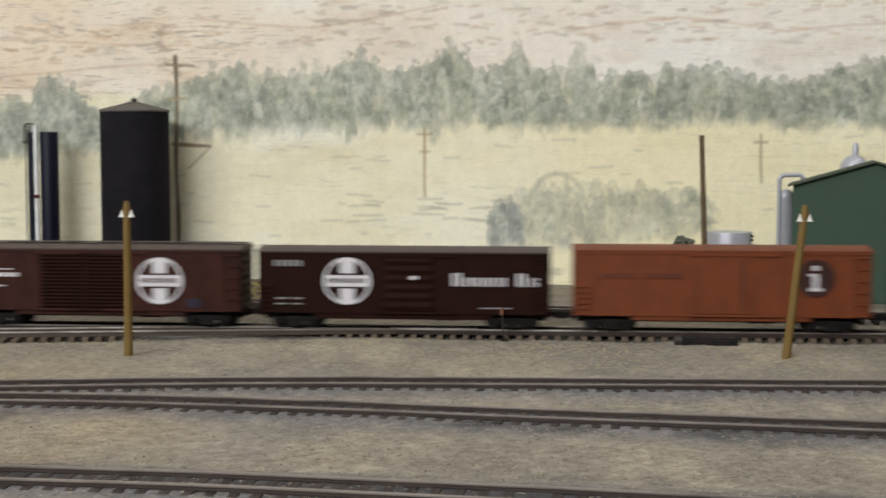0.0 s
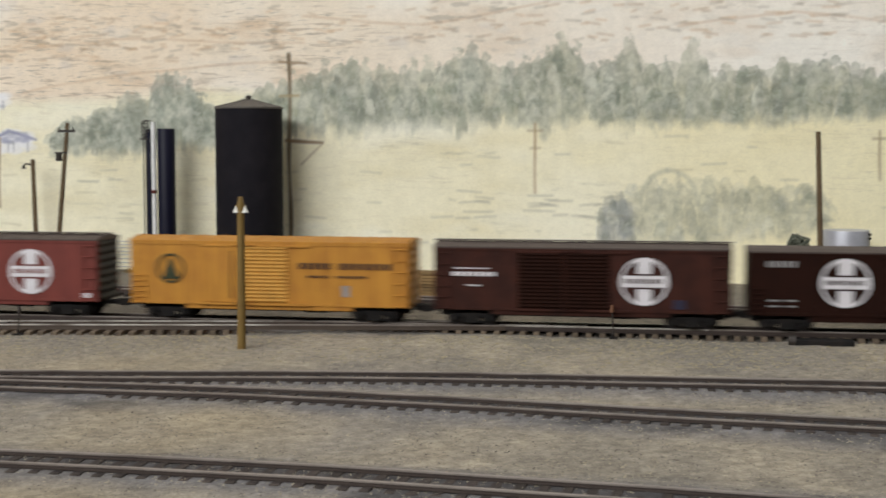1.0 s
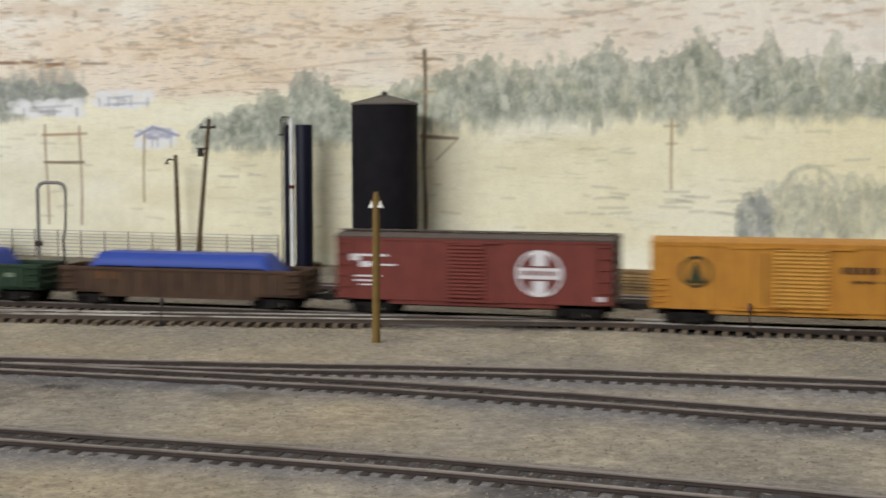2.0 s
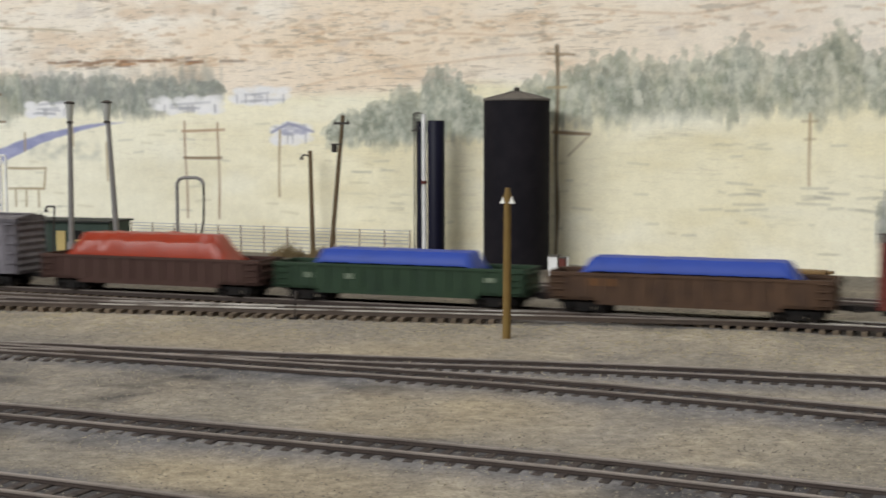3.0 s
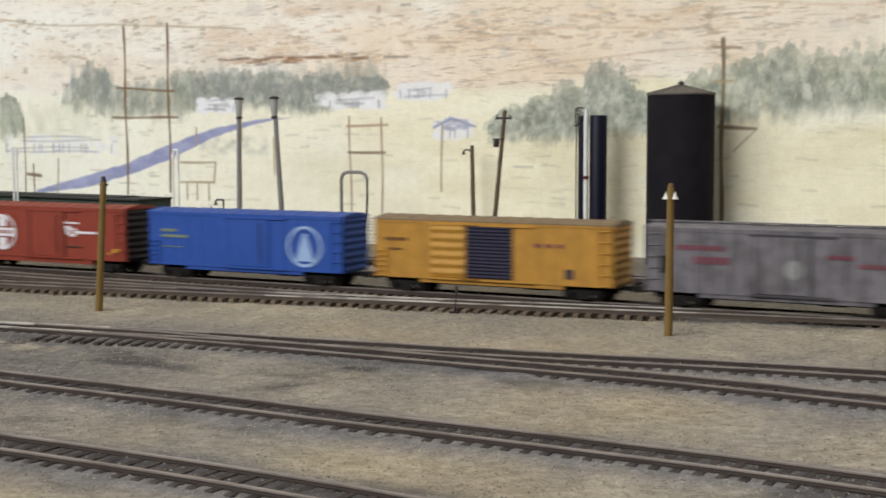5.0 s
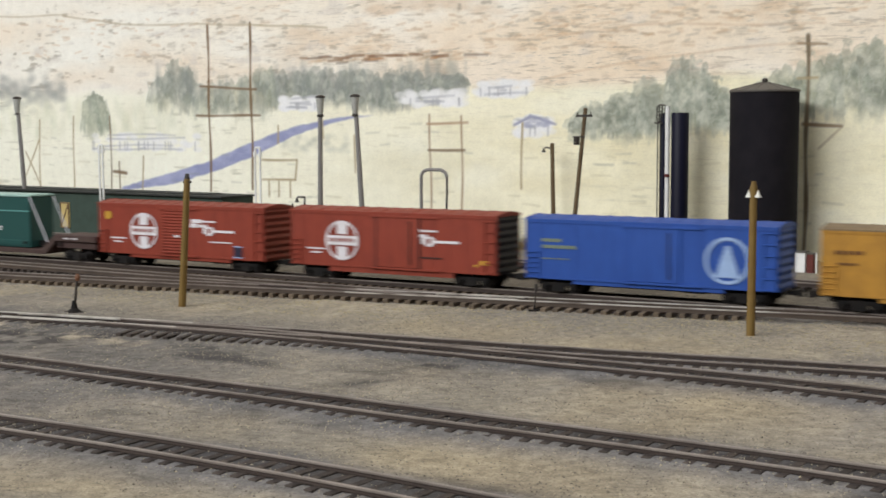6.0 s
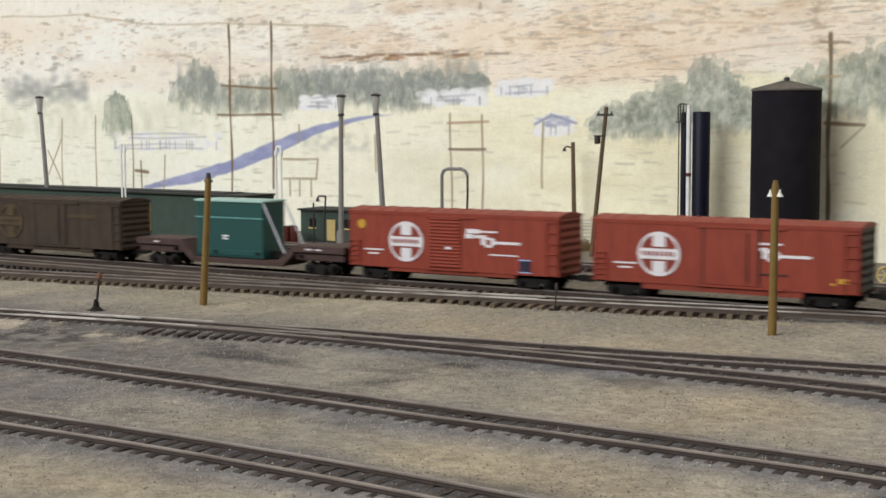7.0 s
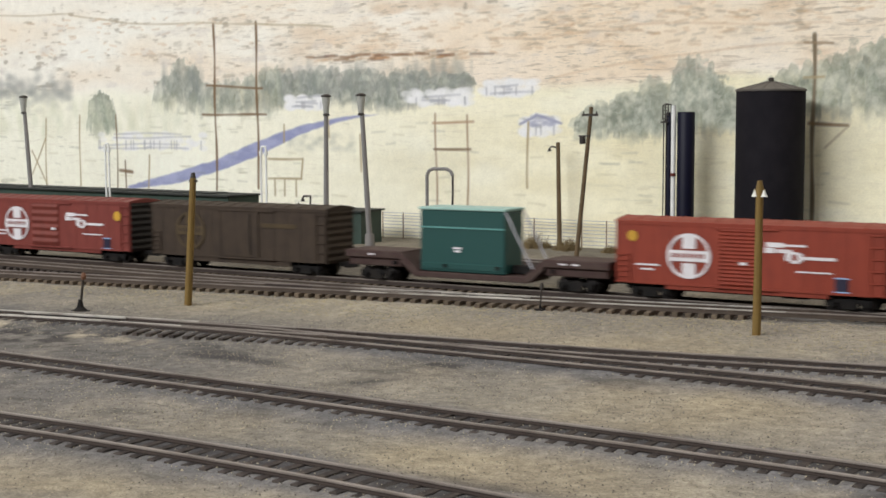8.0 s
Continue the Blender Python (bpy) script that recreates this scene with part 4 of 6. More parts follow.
def boxcar(spec):
    """A fifty-foot boxcar: ribbed or plain sides, pressed ends, roof with ribs, doors, ladders, running gear."""
    L, half, w = spec.get("length", 0.0955), spec.get("length", 0.0955) / 2, 0.0093
    z0, z1 = 0.0050, 0.0262 + spec.get("rise", 0.0)
    car = thing("boxcar", spec["label"], "boxcar", "freight cars of the train")
    side, dark = spec["paint"], spec.get("end_paint", spec["paint"])
    roofm = spec.get("roof_paint", side)
    bm = bmesh.new()
    box(bm, -half + 0.0006, half - 0.0006, -w + 0.0004, w - 0.0004, z0 + 0.0004, z1)
    for s in (-1, 1):
        box(bm, -half, half, s * w, s * (w - 0.0005), z0 + 0.0010, z1 - 0.0004)
        box(bm, -0.30 * L, 0.30 * L, s * (w - 0.0003), s * (w - 0.0012), z0 - spec.get("skirt", 0.0009), z0 + 0.0016)
        for k in range(1, 14):
            x = -half + L * k / 14
            if abs(x - spec.get("door_x", 0)) > spec.get("door_w", 0.0150) / 2 + 0.001:
                box(bm, x - 0.00014, x + 0.00014, s * (w + 0.00012), s * (w - 0.0004), z0 + 0.0012, z1 - 0.0010)
        box(bm, -half, half, s * (w + 0.0003), s * (w - 0.0006), z1 - 0.0010, z1 - 0.0001)
        box(bm, -half, half, s * (w + 0.0002), s * (w - 0.0006), z0 + 0.0006, z0 + 0.0014)
    part("body", bm, side, car)
    for s in (-1, 1):
        bm = bmesh.new()
        corrugated(bm, -w, w, 0, 1, z0 + 0.0004, z1, 8, 0.0006)
        bmesh.ops.transform(bm, matrix=Matrix.Translation((s * (half - 0.0003), 0, 0)) @ Matrix.Rotation(-s * math.pi / 2, 4, "Z"), verts=bm.verts[:])
        part("end_panel", bm, dark, car, "ribbed pressed steel end")
    bm = bmesh.new()
    n = 13
    prof = [(-w - 0.0004, z1 - 0.0002), (-w - 0.0004, z1 + 0.0003), (-w * 0.6, z1 + 0.0010), (0, z1 + 0.0016), (w * 0.6, z1 + 0.0010), (w + 0.0004, z1 + 0.0003), (w + 0.0004, z1 - 0.0002)]
    va = [bm.verts.new((-half - 0.0003, y, z)) for y, z in prof]
    vb = [bm.verts.new((half + 0.0003, y, z)) for y, z in prof]
    for i in range(len(prof) - 1):
        bm.faces.new((va[i], vb[i], vb[i + 1], va[i + 1]))
    bm.faces.new((va[0], va[-1], vb[-1], vb[0]))
    bm.faces.new(va[::-1])
    bm.faces.new(vb)
    for k in range(n + 1):
        x = -half + L * k / n
        for (ya, za), (yb, zb) in zip(prof[1:-2], prof[2:-1]):
            tube(bm, (x, ya, za), (x, yb, zb), 0.00026, 0.00026, 6)
    part("roof", bm, roofm, car, spec.get("roof_label", ""))
    if spec.get("roofwalk", False):
        bm = bmesh.new()
        for y in (-0.0013, 0, 0.0013):
            box(bm, -half - 0.001, half + 0.001, y - 0.0005, y + 0.0005, z1 + 0.0018, z1 + 0.0021)
        for k in range(7):
            x = -half + L * (k + 0.5) / 7
            box(bm, x - 0.0004, x + 0.0004, -0.0018, 0.0018, z1 + 0.0014, z1 + 0.0018)
        part("roof_walk", bm, roofm, car)
    # doors
    for s in (-1, 1):
        for dx, dw, style, dm in spec.get("doors", [(0.0, 0.0150, "louvre", side)]):
            bm = bmesh.new()
            y = s * (w + 0.0004)
            n, depth = {"louvre": (15, 0.00055), "wide": (6, 0.0006), "plug": (1, 0.0001)}[style]
            corrugated(bm, dx - dw / 2, dx + dw / 2, y, s, z0 + 0.0016, z1 - 0.0014, n, depth)
            part("door", bm, dm, car, spec.get("door_label", ""))
            if style == "plug":
                for e in (-1, 1):
                    bm = bmesh.new()
                    box(bm, dx + e * dw / 2 - 0.00025, dx + e * dw / 2 + 0.00025, s * w, s * (w + 0.0006), z0 + 0.0014, z1 - 0.0012)
                    part("door_post", bm, dark if dark is not side else spec.get("track_paint", side), car)
                bm = bmesh.new()
                tube(bm, (dx + dw * 0.3, s * (w + 0.0008), z0 + 0.003), (dx + dw * 0.3, s * (w + 0.0008), z1 - 0.003), 0.00025, 0.00025, 6)
                part("lock_rod", bm, M["dark_metal"], car)
            bm = bmesh.new()
            box(bm, dx - dw * 0.62, dx + dw * 0.95, s * w, s * (w + 0.0008), z1 - 0.0016, z1 - 0.0010)
            box(bm, dx - dw * 0.62, dx + dw * 0.95, s * w, s * (w + 0.0009), z0 + 0.0006, z0 + 0.0014)
            part("door_track", bm, spec.get("track_paint", side), car)
    for s in (-1, 1):
        for e in (-1, 1):
            ladder(car, e * (half - 0.0030), s * w, z0 + 0.001, z1 - (0.002 if spec.get("roofwalk") or e * s < 0 else 0.012), side)
    under_parts(car, half, z0)
    y = -w - 0.0006
    for name, rects, mat, label in spec.get("marks", ()):
        lettering(name, car, rects, mat, y + 0.00035 if name != "door_mark" else y - 0.0004, label)
    for kind, x, z, r, m1, m2 in spec.get("emblems", ()):
        yy = y + 0.0002
        bm = bmesh.new()
        if kind == "cross":
            disc(bm, x, z, r * 0.89, r, yy)
            part("emblem_ring", bm, m1, car, "pale round emblem ring")
            k, q = r * 950, r * 1000
            cx, cz = x * 1000, z * 1000
            lettering("emblem_cross", car, [(cx - 0.30 * q, cx + 0.30 * q, cz - k, cz - 0.32 * q), (cx - 0.30 * q, cx + 0.30 * q, cz + 0.32 * q, cz + k), (cx - 0.97 * q, cx + 0.97 * q, cz - 0.24 * q, cz + 0.24 * q)], m1, yy)
            lettering("emblem_name", car, word(cx - 0.80 * q, cx + 0.80 * q, cz - 0.08 * q, cz + 0.11 * q, 8, 0.4), side, yy - 0.0001)
        elif kind == "disc":
            disc(bm, x, z, 0, r, yy)
            part("emblem_disc", bm, m1, car, "dark round emblem disc")
            lettering("emblem_mark", car, [((x - r * 0.14) * 1000, (x + r * 0.14) * 1000, (z - r * 0.55) * 1000, (z + r * 0.25) * 1000), ((x - r * 0.34) * 1000, (x + r * 0.34) * 1000, (z - r * 0.68) * 1000, (z - r * 0.5) * 1000),
                                           ((x - r * 0.34) * 1000, (x + r * 0.10) * 1000, (z + r * 0.1) * 1000, (z + r * 0.25) * 1000), ((x - r * 0.16) * 1000, (x + r * 0.16) * 1000, (z + r * 0.42) * 1000, (z + r * 0.68) * 1000)], m2, yy - 0.00022)
        elif kind == "ring":
            disc(bm, x, z, r * 0.86, r, yy)
            part("emblem_ring", bm, m1, car, "round emblem ring")
            bm = bmesh.new()
            for i in range(7):
                f = i / 6
                hw = r * (0.12 + 0.38 * f)
                box(bm, x - hw, x + hw, yy - 0.0001, yy + 0.0003, z + r * (0.62 - 0.19 * i) - r * 0.19, z + r * (0.62 - 0.19 * i))
            part("emblem_mark", bm, m2, car, "tapered emblem shape")
        else:
            disc(bm, x, z, 0, r, yy)
            part("emblem_disc", bm, m1, car, "small round emblem disc")
    return car


def gondola(spec):
    """An open gondola: ribbed side walls with a top chord, floor, end walls."""
    L = spec.get("length", 0.0980)
    half, w, z0, z1 = L / 2, 0.0093, 0.0052, 0.0142
    car = thing("gondola", spec["label"], "gondola", "freight cars of the train")
    p = spec["paint"]
    for s in (-1, 1):
        bm = bmesh.new()
        box(bm, -half, half, s * w, s * (w - 0.0006), z0, z1)
        box(bm, -half, half, s * (w + 0.0004), s * (w - 0.0010), z1 - 0.0008, z1 + 0.0002)
        box(bm, -0.32 * L, 0.32 * L, s * (w + 0.0001), s * (w - 0.0008), z0 - 0.0016, z0 + 0.001)
        for k in range(15):
            x = -half + 0.002 + (L - 0.004) * k / 14
            box(bm, x - 0.0004, x + 0.0004, s * (w + 0.0005), s * (w - 0.0002), z0 + 0.0002, z1 - 0.0006)
        part("side_wall", bm, p, car)
        bm = bmesh.new()
        box(bm, s * half, s * (half - 0.0007), -w, w, z0, z1 + 0.0003)
        for k in range(3):
            tube(bm, (s * half, -w + 0.001, z0 + 0.0022 + 0.0026 * k), (s * half, w - 0.001, z0 + 0.0022 + 0.0026 * k), 0.0006, 0.0006, 8)
        part("end_wall", bm, p, car)
        for e in (-1, 1):
            ladder(car, e * (half - 0.0035), s * (w + 0.0003), z0 + 0.001, z1 - 0.001, p, 0.0045, 4)
    bm = bmesh.new()
    box(bm, -half, half, -w, w, z0 - 0.0002, z0 + 0.0008)
    part("deck", bm, p, car)
    bm = bmesh.new()
    tube(bm, (half + 0.0012, 0.0035, z1 - 0.001), (half + 0.0016, 0.0035, z1 - 0.001), 0.0018, 0.0018, 14)
    part("brake_wheel", bm, M["black"], car)
    under_parts(car, half, z0)
    for name, rects, mat, label in spec.get("marks", ()):
        lettering(name, car, rects, mat, -w - 0.0001, label)
    return car


def tarp_load(x0, x1, top, mat, label, rough=0.0004, slope=0.0075, droop=0.45):
    """A sheeted load: flat top, sloping ends and a rumpled skin."""
    bm = bmesh.new()
    nx, ny = 60, 12
    grid = []
    for i in range(nx + 1):
        row = []
        for j in range(ny + 1):
            u, v = i / nx, j / ny
            x = x0 + (x1 - x0) * u
            y = -0.0084 + 0.0168 * v
            e = min(u, 1 - u) * (x1 - x0)
            lip = min(v, 1 - v) * 0.0168
            if droop < 0.3:
                # the sheet sags over a ledge of the load before it reaches the rim
                lip = lip * 1.6 if lip < 0.0012 else 0.00192 + 0.2 * (lip - 0.0012) if lip < 0.0030 else 0.00228 + 1.4 * (lip - 0.0030)
            z = 0.0128 + (top - 0.0128) * min(1, max(0, e / slope)) * min(1, droop + lip / 0.0040)
            z += rough * (noise.noise((x * 400, y * 400, 1)) + 0.6 * noise.noise((x * 160, y * 900, 4)))
            row.append(bm.verts.new((x, y, max(z, 0.0124))))
        grid.append(row)
    for i in range(nx):
        for j in range(ny):
            bm.faces.new((grid[i][j], grid[i + 1][j], grid[i + 1][j + 1], grid[i][j + 1]))
    rim = [r[0] for r in grid] + grid[-1][1:] + [r[-1] for r in grid[:-1]][::-1] + grid[0][1:-1][::-1]
    low = [bm.verts.new((v.co.x, v.co.y, v.co.z - 0.0010)) for v in rim]
    for i in range(len(rim)):
        j = (i + 1) % len(rim)
        bm.faces.new((rim[i], low[i], low[j], rim[j]))
    t = thing("sheeted_load", label, "load", "gondola loads")
    part("sheet", bm, mat, t, "", True)
    bm = bmesh.new()
    box(bm, x0 + 0.0008, x1 - 0.0008, -0.0072, 0.0072, 0.0060, 0.0122)
    part("cargo", bm, M["weathered_wood"], t, "dull wooden cargo under the sheet")
    return t


def flatcar():
    """A depressed-centre flat car on two trucks."""
    car = thing("depressed_flatcar", "brown depressed-centre flat car with worn deck", "flatcar", "freight cars of the train")
    p = material("oxide_brown_flatcar", srgb(66, 46, 43), 0.75, 0, 0.2, 250, 2500, 0.2, srgb(92, 80, 72), 0.45)
    half, w = 0.0580, 0.0088
    for s in (-1, 1):
        bm = bmesh.new()
        xs = sorted((s * 0.031, s * half))
        box(bm, xs[0], xs[1], -w, w, 0.0092, 0.0122)
        box(bm, xs[0] + 0.001, xs[1] - 0.001, -w * 0.84, w * 0.84, 0.0060, 0.0093)
        bevel(bm, 0.0003)
        part("end_deck", bm, p, car)
        bm = bmesh.new()
        vs = []
        for y in (-w, w):
            vs.append([bm.verts.new((s * x, y, z)) for x, z in ((0.0315, 0.0122), (0.0315, 0.0084), (0.0250, 0.0028), (0.0232, 0.0052))])
        bm.faces.new(vs[0])
        bm.faces.new(vs[1][::-1])
        for i in range(4):
            j = (i + 1) % 4
            bm.faces.new((vs[0][i], vs[1][i], vs[1][j], vs[0][j]))
        part("sloping_deck", bm, p, car)
    bm = bmesh.new()
    box(bm, -0.0250, 0.0250, -w, w, 0.0028, 0.0050)
    bevel(bm, 0.0003)
    part("well_deck", bm, p, car)
    under_parts(car, half, 0.0078, half - 0.0140)
    lettering("car_mark", car, [(38, 41, 10.4, 11.0), (43, 46, 10.4, 11.0), (-47, -44, 10.4, 11.0)], WHITE_INK, -w - 0.0001)
    return car


def machine_load():
    """A crated green machine lashed down with rods."""
    teal = material("teal_green_paint", srgb(33, 74, 71), 0.45, 0, 0.1, 150, 2000, 0.05, srgb(28, 74, 70), 0.3)
    t = thing("transformer_crate", "teal green boxed machine with pale roof rim", "load")
    bm = bmesh.new()
    box(bm, -0.0230, 0.0145, -0.0075, 0.0075, 0.0052, 0.0292)
    box(bm, -0.0225, 0.0140, -0.0078, 0.0078, 0.0060, 0.0088)
    bevel(bm, 0.0004)
    part("body", bm, teal, t)
    bm = bmesh.new()
    box(bm, -0.0235, 0.0150, -0.0080, 0.0080, 0.0292, 0.0303)
    bevel(bm, 0.0003)
    part("lid", bm, material("pale_teal_lid", srgb(158, 192, 184), 0.5), t, "pale worn lid rim")
    bm = bmesh.new()
    box(bm, -0.0230, 0.0145, -0.0079, -0.0075, 0.0222, 0.0228)
    part("seam", bm, material("pale_teal_seam", srgb(96, 150, 146), 0.5), t)
    for y in (-0.0077, 0.0072):
        bm = bmesh.new()
        tube(bm, (0.0150, y, 0.0290), (0.0262, y, 0.0082), 0.00038, 0.00038, 8)
        part("tie_rod", bm, M["silver"], t, "grey tie-down rod")
    lettering("stencil", t, [(-8.0, -4.6, 14.2, 15.0), (-7.6, -4.9, 13.0, 13.8)], WHITE_INK, -0.0076)
    return t


WHITE_INK = material("white_stencil_paint", srgb(226, 222, 226), 0.6, 0, 0.05, 300, 2500, 0.0, srgb(190, 180, 180), 0.35)


def paint(name, r, g, b, dirt=None, amount=0.35, rough=0.55, streak=0.35, spec=0.28):
    return material(name, srgb(r, g, b), rough, 0, 0.10, 180, 2600, 0.06, srgb(*dirt) if dirt else None, amount, spec=spec, streak=streak)


def the_train():
    """All cars in their order, each with the place of its centre along the main line at the start."""
    red = paint("mineral_red_paint", 142, 61, 45, (112, 48, 38), 0.3)
    red2 = paint("faded_red_brown_paint", 122, 59, 51, (92, 46, 42), 0.35)
    brown = paint("dark_brown_paint", 40, 19, 12, (27, 14, 10), 0.4, 0.7, 0.35, 0.1)
    brown2 = paint("reddish_brown_paint", 66, 35, 27, (36, 21, 18), 0.7, 0.65, 0.5, 0.16)
    orange = paint("orange_paint", 122, 63, 34, (88, 46, 30), 0.4)
    yellow = paint("chrome_yellow_paint", 196, 138, 54, (156, 96, 40), 0.4, 0.55, 0.5)
    blue = paint("sky_blue_paint", 44, 82, 162, (36, 66, 138), 0.3)
    grey = paint("silver_grey_paint", 122, 118, 124, (76, 71, 74), 0.8, 0.55, 0.85)
    umber = paint("weathered_umber_paint", 68, 56, 46, (45, 36, 32), 0.5, 0.7)
    blackp = paint("black_end_paint", 29, 27, 29, (56, 50, 48), 0.4)
    roofg = paint("grey_brown_roof_paint", 82, 71, 66, (70, 60, 56), 0.5)
    dark_ink = paint("dark_stencil_paint", 66, 42, 38)
    ink_pale = paint("worn_pale_paint", 150, 148, 148)
    ink_faded = paint("faded_brown_stencil_paint", 112, 76, 44)
    ink_umber = paint("dark_umber_stencil_paint", 84, 58, 40)
    ink_rust = paint("rust_stencil_paint", 104, 58, 42)
    ink_navy = paint("navy_stencil_paint", 44, 42, 62)
    ink_red = paint("red_script_paint", 122, 66, 78)
    ink_yel = paint("yellow_stencil_paint", 206, 160, 60)
    ink_green = paint("dark_green_emblem_paint", 56, 62, 42)
    ink_faint = paint("faint_gold_stencil_paint", 84, 70, 50)
    ink_lt = paint("light_blue_paint", 160, 186, 226)
    ink_yb = paint("dull_olive_stencil_paint", 128, 140, 120)
    W = WHITE_INK
    small = [(-40, -31, 12.2, 12.8), (-38, -33, 10.6, 11.2)]
    sc_name = [(14.5, 22, 21.0, 21.7), (8.5, 14.5, 20.6, 22.2), (8.0, 11.5, 18.6, 20.4), (12, 17.5, 18.8, 20.0), (15.2, 17.2, 16.2, 18.8), (17.0, 20.0, 15.4, 16.4), (19.2, 21, 16.2, 18.8), (21, 32, 16.8, 17.8), (17, 20, 18.4, 19.2)]
    out = []

    def add(x, car, *loads):
        out.append((x, car, *loads))

    add(0.0805 + 0.1065, boxcar({"label": "dark red boxcar with ribbed end", "paint": brown2}))
    add(0.0805, boxcar({"label": "orange boxcar with dark disc emblem and faded lettering", "paint": orange, "length": 0.0970, "rise": 0.0010, "doors": [(0.001, 0.019, "plug", orange)],
                        "marks": [("road_name", word(-39.5, -28.5, 18.2, 19.8, 5, 0.12) + word(-25, -12.5, 18.2, 19.8, 6, 0.12), ink_rust, "faded dark road name bars")],
                        "emblems": [("disc", 0.0303, 0.0185, 0.0062, dark_ink, W)]}))
    add(-0.0248, boxcar({"label": "dark brown boxcar with white cross emblem and name", "length": 0.0982, "paint": brown, "roof_paint": roofg, "doors": [(0.002, 0.0165, "wide", brown)], "skirt": 0.0014,
                         "marks": [("road_name", word(16.6, 20.6, 15.0, 19.4, 2, 0.45) + word(21.0, 35.4, 15.0, 17.9, 8, 0.5) + word(38.2, 42.0, 15.0, 19.4, 2, 0.45) + word(42.6, 46.0, 15.0, 17.9, 2, 0.5), W, "white road name shapes"),
                                   ("car_mark", word(-43.5, -33.5, 21.4, 23.4, 5, 0.35) + [(-43, -39, 10.2, 10.8), (-37.5, -34, 10.2, 10.8), (-43, -39, 8.4, 8.9), (-37.5, -34, 8.4, 8.9), (26, 36, 7.5, 7.9)], ink_pale, ""), ("door_mark", [(2.5, 5, 17.2, 18.4)], W, "")],
                         "emblems": [("cross", -0.0187, 0.0165, 0.0080, W, W)]}))
    add(-0.1285, boxcar({"label": "reddish brown double-door boxcar with cross emblem", "length": 0.0982, "rise": 0.0004, "paint": brown2, "roof_paint": roofg, "roofwalk": True, "doors": [(-0.0132, 0.0148, "louvre", brown), (0.0022, 0.0148, "louvre", brown)],
                         "marks": [("road_name", word(-43, -28, 17.0, 18.4, 7) + word(-42, -30, 19.4, 19.8, 4) + word(-38, -33, 13.6, 14.1, 4), W, "pale road name bars"), ("data_panel", [(30.5, 34.5, 7.0, 10.0)], ink_navy, "")],
                         "emblems": [("cross", 0.0210, 0.0160, 0.0080, W, W)]}))
    add(-0.2355, boxcar({"label": "yellow boxcar with pine emblem and dark lettering", "paint": yellow, "length": 0.0992, "rise": 0.0012, "roofwalk": False, "doors": [(-0.0015, 0.0170, "louvre", paint("pale_yellow_door_paint", 202, 150, 70)), (-0.0165, 0.0120, "plug", yellow)],
                         "marks": [("road_name", word(11, 23, 18.4, 20.5, 5) + word(25, 44, 18.4, 20.5, 7) + word(14, 22, 15.4, 16.2, 5) + word(24, 35, 15.4, 16.2, 6), ink_umber, "dark road name bars"), ("data_panel", [(26.2, 28.8, 9.0, 12.8)], ink_pale, "")],
                         "emblems": [("ring", -0.0350, 0.0180, 0.0052, ink_green, ink_green)]}))
    add(-0.3461, boxcar({"label": "faded red boxcar with black ends and cross emblem", "paint": red2, "end_paint": blackp, "roof_paint": roofg, "length": 0.0978, "rise": 0.0011, "roofwalk": True, "doors": [(-0.0015, 0.0125, "louvre", red2)],
                         "marks": [("road_name", [(-44, -40, 19.0, 21.4), (-41, -30, 20.6, 21.4), (-40, -36, 16.8, 18.8), (-36, -27, 17.4, 18.0)], W, "white road name shapes"), ("car_mark", [(-42, -33, 13.4, 14.0), (-42, -34, 11.8, 12.4), (-40, -35, 10.4, 10.9), (43, 46, 7, 8.6)], W, "")],
                         "emblems": [("cross", 0.0238, 0.0160, 0.0080, W, W)]}))
    blue_tarp = material("bright_blue_sheet", srgb(38, 68, 158), 0.55, 0, 0.05, 150, 1500, 0.05)
    red_tarp = material("glossy_red_sheet", srgb(152, 56, 34), 0.32, 0, 0.08, 150, 1500, 0.1)
    gb = paint("worn_brown_gondola_paint", 86, 64, 48, (62, 46, 38), 0.7, 0.7, 0.7)
    gg = paint("dull_green_gondola_paint", 44, 64, 45, (34, 50, 40), 0.5, 0.7)
    gr = paint("oxide_gondola_paint", 72, 51, 44, (70, 46, 42), 0.6, 0.7)
    add(-0.4557, gondola({"label": "worn brown gondola carrying a blue load", "paint": gb, "length": 0.0962, "marks": [("car_mark", [(-34, -30, 10, 12.6), (-28, -24, 10, 12.6)], ink_faded, "")]}),
        tarp_load(-0.0380, 0.0368, 0.0195, blue_tarp, "bright blue sheeted load in a gondola", 0.0002, 0.0045))
    add(-0.5605, gondola({"label": "dull green gondola carrying a blue load", "paint": gg, "marks": [("car_mark", [(-20, -17, 9, 11), (-36, -33, 9, 11), (34, 37.5, 9.6, 11.2)], ink_yb, "")]}),
        tarp_load(-0.0340, 0.0302, 0.0195, blue_tarp, "bright blue sheeted load in a gondola", 0.0002, 0.0035))
    add(-0.6642, gondola({"label": "oxide brown gondola under a red tarpaulin", "paint": gr}), tarp_load(-0.0400, 0.0350, 0.0230, red_tarp, "glossy red tarpaulin over a gondola load", 0.0008, 0.0080, 0.22))
